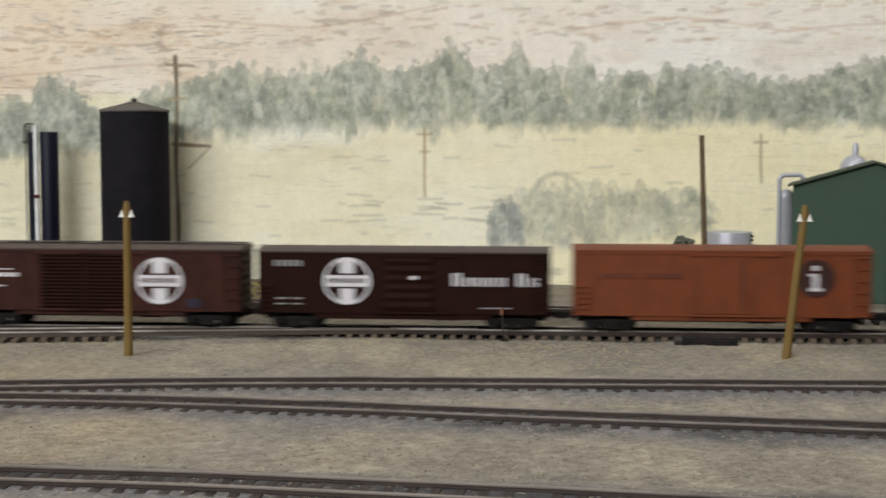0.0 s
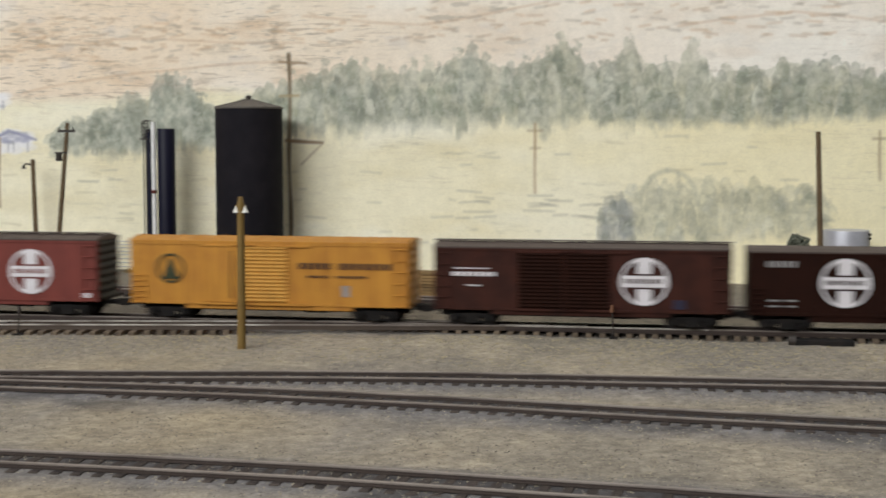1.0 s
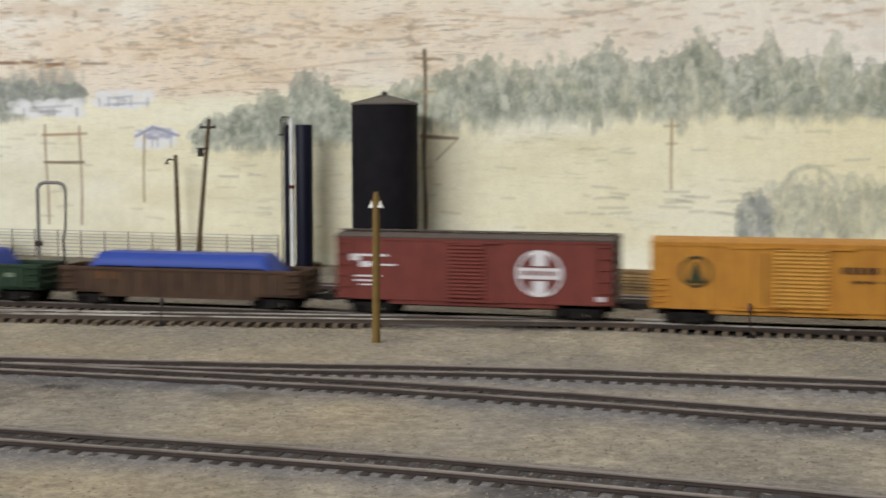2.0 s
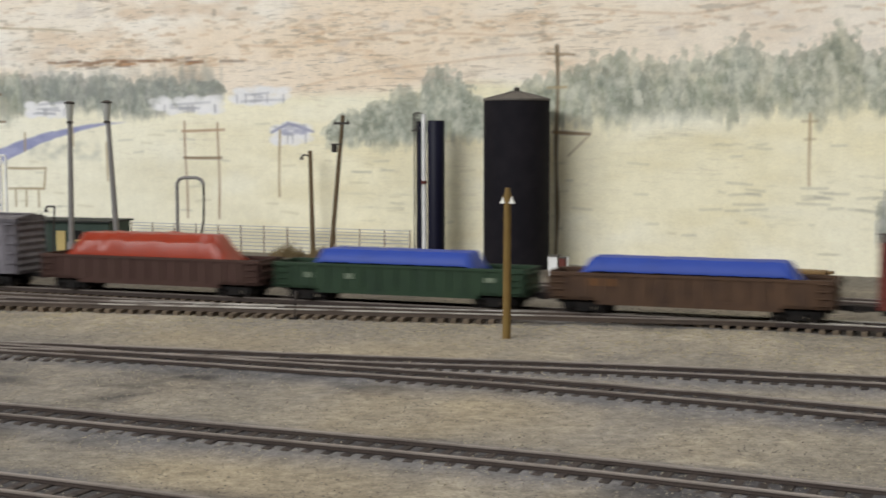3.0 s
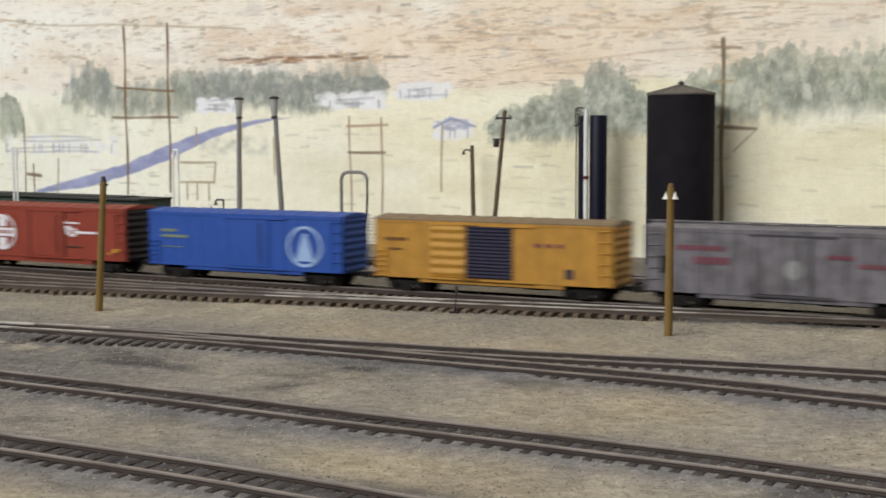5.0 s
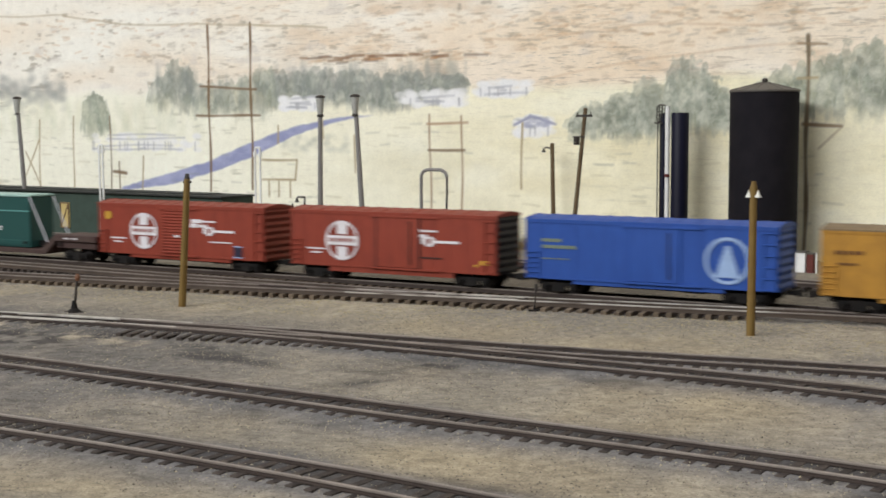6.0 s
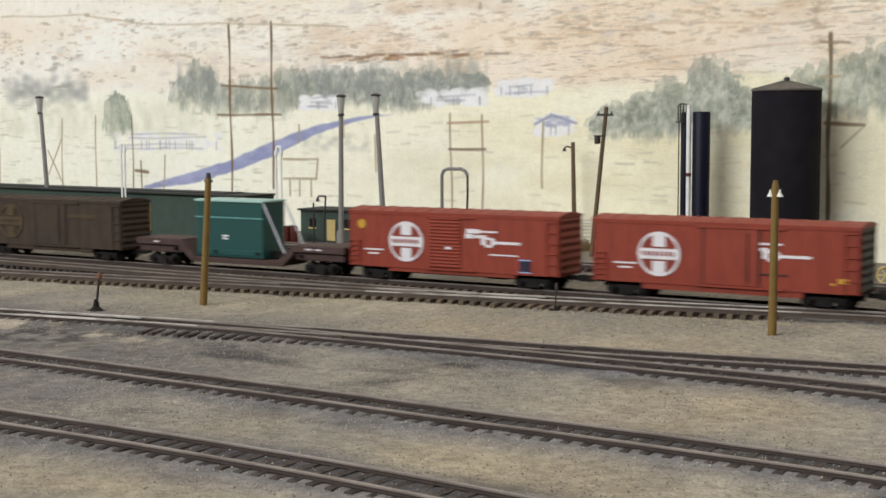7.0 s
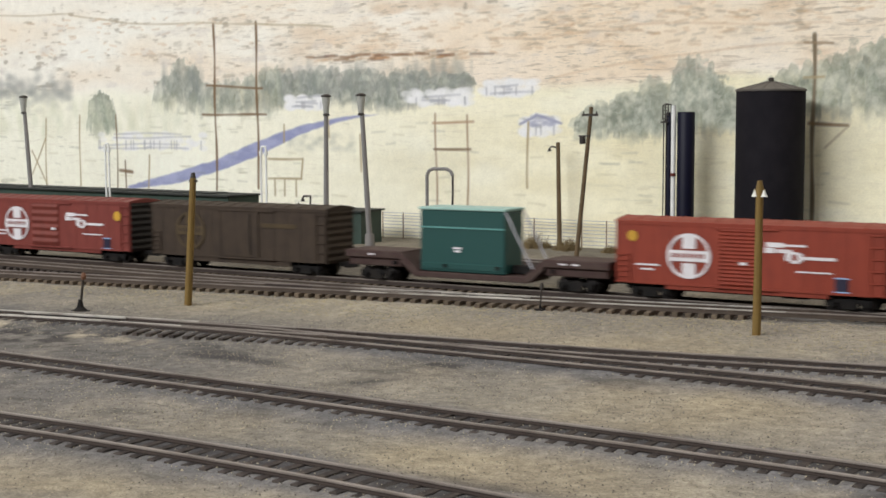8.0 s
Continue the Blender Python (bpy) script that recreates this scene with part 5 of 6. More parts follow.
    add(-0.7726, boxcar({"label": "silver grey insulated boxcar with red script", "paint": grey, "length": 0.0964, "rise": 0.0014, "roofwalk": True, "track_paint": paint("dark_grey_frame_paint", 74, 70, 75), "doors": [(-0.0005, 0.0180, "plug", grey)],
                         "marks": [("road_name", word(-37, -20, 20.4, 22.0, 8, 0.25) + word(-31, -18, 15.8, 18.2, 6, 0.25) + word(14, 23, 19.0, 20.4, 6, 0.25) + word(24, 39, 16.4, 17.8, 8, 0.25), ink_red, "red script bars"), ("data_panel", [(-43, -39, 12, 18)], blackp, "")],
                         "emblems": [("plain", 0.0035, 0.0150, 0.0032, ink_pale, W)]}))
    add(-0.8805, boxcar({"label": "yellow boxcar with a dark louvred door", "roof_paint": paint("dusty_tan_roof_paint", 132, 112, 84, (104, 86, 64), 0.6), "paint": paint("deep_yellow_paint", 186, 137, 56, (138, 98, 46), 0.5), "length": 0.0970, "rise": 0.0013, "doors": [(0.0, 0.0185, "louvre", ink_navy), (-0.0170, 0.0145, "wide", paint("deep_yellow_door_paint", 188, 139, 58))], "door_label": "louvred sliding door",
                         "marks": [("road_name", word(-44, -34, 19.6, 20.8, 5) + word(-43, -36, 16, 16.8, 4), ink_faded, ""), ("car_mark", [(18, 20.5, 19, 20.4), (22.5, 25, 19, 20.4), (27, 29, 19, 20.4)], ink_red, ""), ("data_panel", [(30, 33, 8, 11.5)], ink_navy, "")]}))
    add(-0.9907, boxcar({"label": "bright blue boxcar with pale round emblem", "paint": blue, "rise": 0.0012, "roofwalk": False, "doors": [(0.003, 0.0190, "plug", blue)],
                         "marks": [("road_name", word(-41, -33, 19.4, 20.6, 5, 0.15) + word(-41, -27, 17.0, 18.2, 8, 0.15) + word(-41, -30, 13, 13.4, 6), ink_yb, "dull lettering bars")],
                         "emblems": [("ring", 0.0300, 0.0155, 0.0082, ink_lt, ink_lt)]}))
    add(-1.0989, boxcar({"label": "red boxcar with black ends and white cross emblem", "paint": red, "end_paint": blackp, "length": 0.0968, "rise": 0.0016, "doors": [(0.004, 0.0200, "plug", red)], "skirt": 0.0015,
                         "marks": [("road_name", sc_name, W, "white road name shapes"), ("car_mark", small + [(-2, 3.5, 14.4, 15.0), (-0.5, 2, 12.8, 13.3)], W, ""), ("data_panel", [(10, 24, 10.6, 11.2)], dark_ink, ""), ("yellow_mark", [(41, 44.5, 9.2, 10.8), (38.5, 40, 8.4, 9.2)], ink_yel, "")],
                         "emblems": [("cross", -0.0225, 0.0162, 0.0080, W, W)]}))
    sixer = {"label": "red boxcar with louvred door and yellow disc", "paint": red, "length": 0.0952, "rise": 0.0015, "doors": [(-0.002, 0.0140, "louvre", red)],
             "marks": [("road_name", [(a - 1, b - 1, c, d) for a, b, c, d in sc_name], W, "white road name shapes"), ("car_mark", small + [(18, 30, 12.4, 12.9)], W, ""), ("data_panel", [(31, 35.2, 6.8, 11)], ink_navy, ""), ("data_panel_rim", [(30.6, 35.6, 6.4, 6.8), (30.6, 35.6, 11, 11.4)], ink_lt, ""), ("door_mark", [(-1.5, 1, 14.0, 15.0)], W, "")],
             "emblems": [("cross", -0.0200, 0.0162, 0.0080, W, W), ("plain", -0.0412, 0.0226, 0.0019, ink_yel, ink_yel)]}
    add(-1.2082, boxcar(sixer))
    add(-1.3166, flatcar(), machine_load())
    add(-1.4308, boxcar({"label": "weathered umber boxcar with faded gold emblem", "paint": umber, "rise": 0.0013, "doors": [(0.002, 0.0200, "plug", umber)], "skirt": 0.0014,
                         "marks": [("road_name", word(14, 32, 19.4, 21.2, 8, 0.12), ink_faint, "faded gold name bars")], "emblems": [("cross", -0.0250, 0.0168, 0.0082, ink_faint, ink_faint)]}))
    add(-1.5390, boxcar({**sixer, "paint": paint("dusty_red_paint", 128, 62, 55, (100, 48, 44), 0.35), "label": "red boxcar with wide-ribbed door and yellow disc", "end_paint": blackp, "doors": [(-0.006, 0.0175, "wide", red2)], "emblems": [("cross", -0.0250, 0.0162, 0.0080, W, W), ("plain", 0.0400, 0.0215, 0.0022, ink_yel, ink_yel)]}))
    return out


# ---- lineside things ----
def yard_lamp(x, y, top, lean, label, shades=True):
    t = thing("yard_lamp", label, "lamp post", "yard lamp posts", at=(x, y, 0))
    bm = bmesh.new()
    tube(bm, (0, 0, -0.002), (lean, 0, top), 0.0014, 0.00115, 12)
    part("post", bm, M["ochre_pole"], t)
    bm = bmesh.new()
    tube(bm, (lean, 0, top - 0.0004), (lean, 0, top + 0.0018), 0.0011, 0.0007, 10)
    box(bm, lean - 0.0016, lean + 0.0016, -0.0005, 0.0005, top - 0.0016, top - 0.0008)
    part("cap", bm, M["ochre_pole"] if shades else M["dark_metal"], t)
    if shades:
        for s in (-1, 1):
            bm = bmesh.new()
            turned(bm, [(0.0012, -0.0031), (0.0009, -0.0027), (0.0004, -0.0016), (0.0003, -0.0009)], (lean + s * 0.0014, -0.0002, top), 14)
            part("shade", bm, M["shade"], t, "white enamel lamp shade", True)


def utility_pole(x, y, tip, top, mat, label, r=0.0013, arm=0.0, box_z=0.0, bracket=False):
    t = thing("utility_pole", label, "pole", "utility poles", at=(x, y, 0))
    bm = bmesh.new()
    tube(bm, (0, 0, -0.002), (tip, 0, top), r, r * 0.8, 12)
    part("pole", bm, mat, t)
    if arm:
        bm = bmesh.new()
        box(bm, tip * 0.95 - arm, tip * 0.95 + arm, -0.0012, -0.0004, top - 0.0045, top - 0.0033)
        for s in (-1, 1):
            tube(bm, (tip * 0.95 + s * arm * 0.8, -0.0008, top - 0.0033), (tip * 0.95 + s * arm * 0.8, -0.0008, top - 0.0020), 0.0004, 0.0003, 6)
        part("crossarm", bm, M["dark_metal"], t)
    if box_z:
        bm = bmesh.new()
        tube(bm, (tip * box_z / top - 0.0026, -0.001, box_z - 0.0026), (tip * box_z / top - 0.0026, -0.001, box_z + 0.0014), 0.0015, 0.0015, 12)
        box(bm, tip * box_z / top - 0.0044, tip * box_z / top + 0.0018, -0.0016, -0.0008, box_z + 0.001, box_z + 0.0017)
        part("transformer", bm, M["dark_metal"], t, "dark metal transformer can")
    if bracket:
        bm = bmesh.new()
        bent(bm, [(tip, 0, top - 0.003), (tip - 0.003, -0.001, top - 0.0022), (tip - 0.0044, -0.001, top - 0.0032)], 0.0004)
        turned(bm, [(0.0012, -0.0048), (0.0004, -0.0030)], (tip - 0.0044, -0.001, top), 10)
        part("bracket_lamp", bm, M["dark_metal"], t)


def lantern_post(x, y, tip, top, label):
    t = thing("lantern_post", label, "lamp post", "lantern posts", at=(x, y, 0))
    bm = bmesh.new()
    tube(bm, (0, 0, -0.001), (tip * 0.88, 0, top - 0.0112), 0.0016, 0.0012, 14)
    tube(bm, (0, 0, -0.001), (tip * 0.10, 0, 0.008), 0.0028, 0.0024, 14)
    part("post", bm, M["grey_pole"], t)
    bm = bmesh.new()
    turned(bm, [(0.0010, -0.0112), (0.0015, -0.0100), (0.0024, -0.0016), (0.0022, -0.0014)], (tip, 0, top), 16)
    part("lantern", bm, M["lantern"], t, "frosted tapered lantern", True)
    bm = bmesh.new()
    turned(bm, [(0.0028, -0.0015), (0.0028, -0.0008), (0.0012, 0.0)], (tip, 0, top), 16)
    part("lantern_cap", bm, M["dark_metal"], t, "thin dark lantern cap", True)
    bm = bmesh.new()
    turned(bm, [(0.0017, -0.0118), (0.0019, -0.0112), (0.0014, -0.0104)], (tip, 0, top), 14)
    part("collar", bm, M["dark_metal"], t)


def storage_tank():
    t = thing("storage_tank", "tall black cylindrical oil storage tank", "tank", at=(-0.1612, 0.6320, 0))
    bm = bmesh.new()
    turned(bm, [(0.01585, -0.001), (0.01585, 0.0806), (0.0157, 0.0811)], (0, 0, 0), 64)
    part("shell", bm, M["tank"], t, "", True)
    bm = bmesh.new()
    turned(bm, [(0.0163, 0.0806), (0.0163, 0.0814), (0.0086, 0.0834), (0.0023, 0.0849), (0.0015, 0.0850)], (0, 0, 0), 48)
    roof = part("roof", bm, M["tank_roof"], t, "low grey cone roof")
    for k in range(16):
        a = 2 * math.pi * k / 16
        bm = bmesh.new()
        tube(bm, (0.0159 * math.cos(a), 0.0159 * math.sin(a), 0.0816), (0.002 * math.cos(a), 0.002 * math.sin(a), 0.0851), 0.0002, 0.0002, 6)
        part("rib", bm, M["tank_roof"], roof)
    bm = bmesh.new()
    turned(bm, [(0.0013, 0.0845), (0.0013, 0.0866), (0.0008, 0.0870)], (0, 0, 0), 14)
    part("vent", bm, M["dark_metal"], t)


def column():
    t = thing("column_tank", "slim navy column with white pipe and caged ladder", "tank", at=(-0.2060, 0.6450, 0))
    t.scale = (1.075, 1.075, 1.007)
    bm = bmesh.new()
    turned(bm, [(0.0040, -0.001), (0.0040, 0.0704), (0.0037, 0.0710)], (0, 0, 0), 48)
    part("shell", bm, M["navy"], t, "", True)
    bm = bmesh.new()
    turned(bm, [(0.0015, -0.001), (0.0015, 0.0702), (0.0013, 0.0708)], (-0.0080, 0.0, 0), 24)
    part("riser", bm, M["navy"], t, "dark slim riser", True)
    bm = bmesh.new()
    tube(bm, (-0.0054, -0.0012, 0.0), (-0.0056, -0.0012, 0.0742), 0.0011, 0.0011, 14)
    part("pipe", bm, M["white"], t, "white standpipe", True)
    bm = bmesh.new()
    tube(bm, (-0.0055, -0.0014, 0.0396), (-0.0055, -0.0014, 0.0412), 0.0013, 0.0013, 12)
    part("valve", bm, M["red"], t, "small red valve")
    bm = bmesh.new()
    bent(bm, [(-0.0066, -0.0016, 0.0700), (-0.0066, -0.0016, 0.0746), (-0.0092, -0.0016, 0.0750), (-0.0106, -0.0016, 0.0740), (-0.0106, -0.0016, 0.0672)], 0.0003)
    bent(bm, [(-0.0080, -0.0018, 0.0690), (-0.0080, -0.0018, 0.0744), (-0.0094, -0.0018, 0.0748), (-0.0094, -0.0018, 0.0664)], 0.0003)
    for k in range(4):
        tube(bm, (-0.0106, -0.0016, 0.0680 + k * 0.0018), (-0.0080, -0.0016, 0.0680 + k * 0.0018), 0.0002, 0.0002, 6)
    part("top_cage", bm, M["dark_metal"], t, "dark metal ladder cage")
    bm = bmesh.new()
    box(bm, -0.0112, -0.0080, -0.0030, 0.0006, 0.0656, 0.0664)
    part("landing", bm, M["dark_metal"], t)
    for dx in (-0.0101, -0.0089):
        bm = bmesh.new()
        tube(bm, (dx, -0.0016, 0.0), (dx, -0.0016, 0.0672), 0.00028, 0.00028, 6)
        part("ladder_rail", bm, M["dark_metal"], t)


def shed():
    """The green gabled shed beside the line: clapboards, gable roof, silver plant behind."""
    t = thing("gabled_shed", "green clapboard shed with a grey gable roof", "building", at=(0.1305, 0.5640, 0), rz=-14)
    W_, D_, h0, h1 = 0.0640, 0.026, 0.0488, 0.0582
    bm = bmesh.new()
    box(bm, 0, W_, 0, D_, -0.001, h0)
    part("wall", bm, M["green_wall"], t)
    bm = bmesh.new()
    for y in (0, D_):
        vs = [bm.verts.new(p) for p in ((0, y, h0), (W_, y, h0), (W_ / 2, y, h1))]
        bm.faces.new(vs)
    part("gable", bm, M["green_wall"], t)
    for k in range(16):
        bm = bmesh.new()
        z = 0.001 + k * 0.0029
        box(bm, -0.0002, W_ + 0.0002, -0.0003, 0.0, z, z + 0.00289)
        part("clapboard", bm, M["green_wall"], t)
    bm = bmesh.new()
    for s in (-1, 1):
        x0, x1 = W_ / 2, W_ / 2 + s * (W_ / 2 + 0.0022)
        z1 = h1 - (h1 - h0) * (W_ / 2 + 0.0022) / (W_ / 2)
        vs = [bm.verts.new(p) for p in ((x0, -0.0022, h1 + 0.0008), (x1, -0.0022, z1 + 0.0008), (x1, D_ + 0.002, z1 + 0.0008), (x0, D_ + 0.002, h1 + 0.0008))]
        lo = [bm.verts.new(v.co - Vector((0, 0, 0.0009))) for v in vs]
        bm.faces.new(vs)
        bm.faces.new(lo[::-1])
        for i in range(4):
            j = (i + 1) % 4
            bm.faces.new((vs[i], vs[j], lo[j], lo[i]))
    part("roof", bm, material("grey_green_roofing", srgb(80, 88, 74), 0.75), t, "thin grey-green gable roof")


def plant():
    t = thing("domed_tank", "silver domed tank with a short vent behind the shed", "tank", at=(0.1672, 0.6070, 0))
    bm = bmesh.new()
    prof = [(0.0064, -0.001), (0.0064, 0.0545)] + [(0.0064 * math.cos(a), 0.0545 + 0.0066 * math.sin(a)) for a in np.linspace(0.1, 1.45, 10)]
    turned(bm, prof, (0, 0, 0), 40)
    part("shell", bm, M["silver"], t, "", True)
    bm = bmesh.new()
    turned(bm, [(0.0014, 0.0595), (0.0014, 0.0648), (0.0008, 0.0664)], (0.0004, 0, 0), 16)
    part("vent", bm, M["silver"], t, "", True)
    t = thing("upright_tank", "silver upright tank beside the green shed", "tank", at=(0.1322, 0.5850, 0))
    bm = bmesh.new()
    prof = [(0.0036, -0.001), (0.0036, 0.0425)] + [(0.0036 * math.cos(a), 0.0425 + 0.0040 * math.sin(a)) for a in np.linspace(0.15, 1.5, 8)]
    turned(bm, prof, (0, 0, 0), 32)
    part("shell", bm, M["silver"], t, "", True)
    t = thing("vent_pipe", "grey bent pipe beside the silver tank", "pipe", at=(0.1272, 0.5750, 0))
    bm = bmesh.new()
    bent(bm, [(0, 0, -0.001), (0, 0, 0.0510), (0.0014, 0, 0.0526), (0.0085, 0, 0.0528), (0.0100, 0, 0.0515), (0.0102, 0.012, 0.0460)], 0.0009, 10)
    part("pipe", bm, M["silver"], t, "", True)
    t = thing("flat_tank", "low silver tank with dark fittings", "tank", at=(0.1115, 0.6020, 0))
    bm = bmesh.new()
    turned(bm, [(0.0100, -0.001), (0.0100, 0.0262), (0.0097, 0.0270)], (0, 0, 0), 48)
    part("shell", bm, M["silver"], t, "", True)
    for z in (0.0238, 0.0255):
        bm = bmesh.new()
        box(bm, 0.0082, 0.0094, -0.0066, -0.0050, z - 0.0006, z + 0.0004)
        part("fitting", bm, M["black"], t)


def foam_bush(name, x, y, r, h, mat, label, seed, group=""):
    """A clump of many small leaf tufts with a ragged outline."""
    rng = random.Random(seed)
    bm = bmesh.new()
    for k in range(420):
        a, q = rng.uniform(0, 6.28), rng.random() ** 0.6
        px, py = r * q * math.cos(a), r * q * math.sin(a)
        hh = h * (1.05 - 0.75 * q * q) * rng.uniform(0.35, 1.0)
        tip = (px + rng.uniform(-0.3, 0.3) * hh, py + rng.uniform(-0.3, 0.3) * hh, hh)
        tube(bm, (px, py, -0.0004), tip, rng.uniform(0.00012, 0.0003), 0.00003, 3)
    ob = new(name, mesh_of(name, bm, mat))
    ob.matrix_basis = pose(x, y, -0.0006)
    tagged(ob, label, "bush", group)


def small_tree(x, y, z, r):
    """A little tree: tapered trunk, limbs and a crown of many small clumps."""
    rng = random.Random(11)
    t = thing("small_tree", "small grey-green foam tree", "tree", at=(x, y, 0))
    bm = bmesh.new()
    tube(bm, (0, 0, -0.001), (0.0004, 0, z), 0.0009, 0.0004, 8)
    for k in range(6):
        a = k * 1.05
        tube(bm, (0.0002, 0, z * (0.62 + 0.05 * k)), (r * 0.6 * math.cos(a), r * 0.6 * math.sin(a), z * (0.8 + 0.05 * k)), 0.0004, 0.0002, 6)
    part("trunk", bm, M["brown_pole"], t)
    bm = bmesh.new()
    for k in range(220):
        d = Vector((rng.gauss(0, 1), rng.gauss(0, 1), rng.gauss(0, 1))).normalized() * r * rng.uniform(0.45, 1.0)
        q = r * rng.uniform(0.10, 0.24)
        m = Matrix.Translation((d.x, d.y, z + d.z * 0.95)) @ pose(0, 0, 0, rng.uniform(0, 360), rng.uniform(0, 360), 0) @ Matrix.Diagonal((q, q * 0.8, q * 0.5, 1))
        bmesh.ops.create_icosphere(bm, subdivisions=1, radius=1, matrix=m)
    part("crown", bm, M["foliage"], t)


def long_shed():
    """Dark green freight house with a flat dark roof and yellow braced doors."""
    t = thing("freight_house", "long dark green freight house with yellow doors", "building", at=(-0.4597, 0.6120, 0), rz=-8)
    bm = bmesh.new()
    box(bm, -0.36, 0, 0, 0.0245, -0.001, 0.0255)
    part("wall", bm, M["dark_green"], t)
    bm = bmesh.new()
    box(bm, -0.362, 0.0012, -0.0022, 0.0258, 0.0255, 0.0266)
    box(bm, -0.33, -0.02, 0.005, 0.020, 0.0266, 0.0272)
    bevel(bm, 0.0002)
    part("roof", bm, M["dark_roof"], t, "flat dark felt roof")
    for x in (-0.0367, -0.0857, -0.1397, -0.1947):
        bm = bmesh.new()
        box(bm, x, x + 0.0085, -0.0006, 0, 0.0035, 0.0192)
        d = part("door", bm, M["yellow_door"], t, "pale yellow braced door")
        bm = bmesh.new()
        for a, b in (((x + 0.0006, 0.0042), (x + 0.0079, 0.0186)), ((x + 0.0006, 0.0038), (x + 0.0079, 0.0038)), ((x + 0.0006, 0.0188), (x + 0.0079, 0.0188)), ((x + 0.0006, 0.0038), (x + 0.0006, 0.0188)), ((x + 0.0079, 0.0038), (x + 0.0079, 0.0188))):
            tube(bm, (a[0], -0.0008, a[1]), (b[0], -0.0008, b[1]), 0.0004, 0.0004, 6)
        part("brace", bm, M["weathered_wood"], d)
    t = thing("small_shed", "small dark green shed with a pale door", "building", at=(-0.4370, 0.6350, 0))
    bm = bmesh.new()
    box(bm, 0, 0.0500, 0, 0.022, -0.001, 0.0176)
    part("wall", bm, M["dark_green"], t)
    bm = bmesh.new()
    box(bm, -0.0012, 0.0515, -0.0016, 0.0236, 0.0176, 0.0186)
    part("roof", bm, M["dark_roof"], t, "flat dark felt roof")
    bm = bmesh.new()
    box(bm, 0.0180, 0.0236, -0.0006, 0, 0.001, 0.0128)
    part("door", bm, M["yellow_door"], t, "pale yellow door")
    for x in (0.0062, 0.0290):
        bm = bmesh.new()
        box(bm, x, x + 0.0042, -0.0004, 0, 0.0082, 0.0132)
        w = part("window", bm, M["black"], t, "small dark window")
        bm = bmesh.new()
        box(bm, x - 0.0006, x + 0.0048, -0.0009, -0.0004, 0.0074, 0.0082)
        part("sill", bm, M["yellow_door"], w)


def white_riser(x, y, top, label, gap=0.0026):
    t = thing("twin_pipe_riser", label, "pipe", "white twin risers", at=(x, y, 0))
    for s in (-1, 1):
        bm = bmesh.new()
        tube(bm, (s * gap / 2, 0, -0.001), (s * gap / 2, 0, top - 0.002), 0.0006, 0.0006, 10)
        part("pipe", bm, M["white"], t)
        bm = bmesh.new()
        tube(bm, (s * gap / 2, 0, top - 0.0045), (s * gap / 2, 0, top - 0.002), 0.0011, 0.0011, 10)
        part("cap", bm, M["white"], t)
    bm = bmesh.new()
    bent(bm, [(-gap / 2, 0, top - 0.002), (-gap / 3, 0, top + 0.0004), (gap / 3, 0, top + 0.0004), (gap / 2, 0, top - 0.002)], 0.0006)
    part("bend", bm, M["white"], t)
    bm = bmesh.new()
    tube(bm, (0, 0, -0.001), (0, 0, 0.010), 0.0019, 0.0016, 12)
    part("base", bm, M["white"], t)


def hoop(x, y):
    t = thing("water_spout", "grey hooped pipe with a hanging hose", "pipe", at=(x, y, 0))
    bm = bmesh.new()
    bent(bm, [(-0.0078, 0, -0.001), (-0.0078, 0, 0.0385), (-0.0066, 0, 0.0410), (-0.004, 0, 0.0420), (0.004, 0, 0.0420), (0.0066, 0, 0.0408), (0.0078, 0, 0.0385)], 0.0009, 10)
    part("pipe", bm, M["grey_pole"], t, "", True)
    bm = bmesh.new()
    bent(bm, [(0.0078, 0, 0.0385), (0.0078, 0, 0.028), (0.0074, 0, 0.019), (0.0060, 0, 0.012), (0.0066, 0, 0.004), (0.0062, 0, -0.001)], 0.0006, 8)
    part("hose", bm, M["dark_metal"], t, "dark hanging hose")
    bm = bmesh.new()
    tube(bm, (-0.0078, -0.0014, 0.0105), (-0.0078, 0.0014, 0.0105), 0.0017, 0.0017, 12)
    part("valve_wheel", bm, M["dark_metal"], t)


def crook(x, y, top, label):
    t = thing("gooseneck_lamp", label, "lamp post", "gooseneck lamps", at=(x, y, 0))
    bm = bmesh.new()
    bent(bm, [(0.0006, 0, -0.001), (0.0004, 0, 0.010), (0.0014, 0, top - 0.004), (0.0016, 0, top), (-0.0028, 0, top), (-0.0036, 0, top - 0.001)], 0.0005, 8)
    part("stem", bm, M["dark_metal"], t)
    bm = bmesh.new()
    turned(bm, [(0.0012, -0.0030), (0.0005, -0.0008)], (-0.0036, 0, top), 10)
    part("shade", bm, M["dark_metal"], t)


def fence(x0, x1, y_of):
    t = thing("wire_fence", "low pale wire fence in front of the backdrop", "fence")
    n = int((x1 - x0) / 0.014)
    for i in range(n + 1):
        x = x0 + (x1 - x0) * i / n
        bm = bmesh.new()
        tube(bm, (x, y_of(x), -0.001), (x, y_of(x), 0.0152), 0.00035, 0.0003, 6)
        part("post", bm, M["weathered_wood"], t)
    for z in (0.0020, 0.0040, 0.0060, 0.0080, 0.0098, 0.0116, 0.0132, 0.0148):
        bm = bmesh.new()
        tube(bm, (x0, y_of(x0), z), (x1, y_of(x1), z), 0.0002, 0.0002, 6)
        part("wire", bm, M["silver"], t)


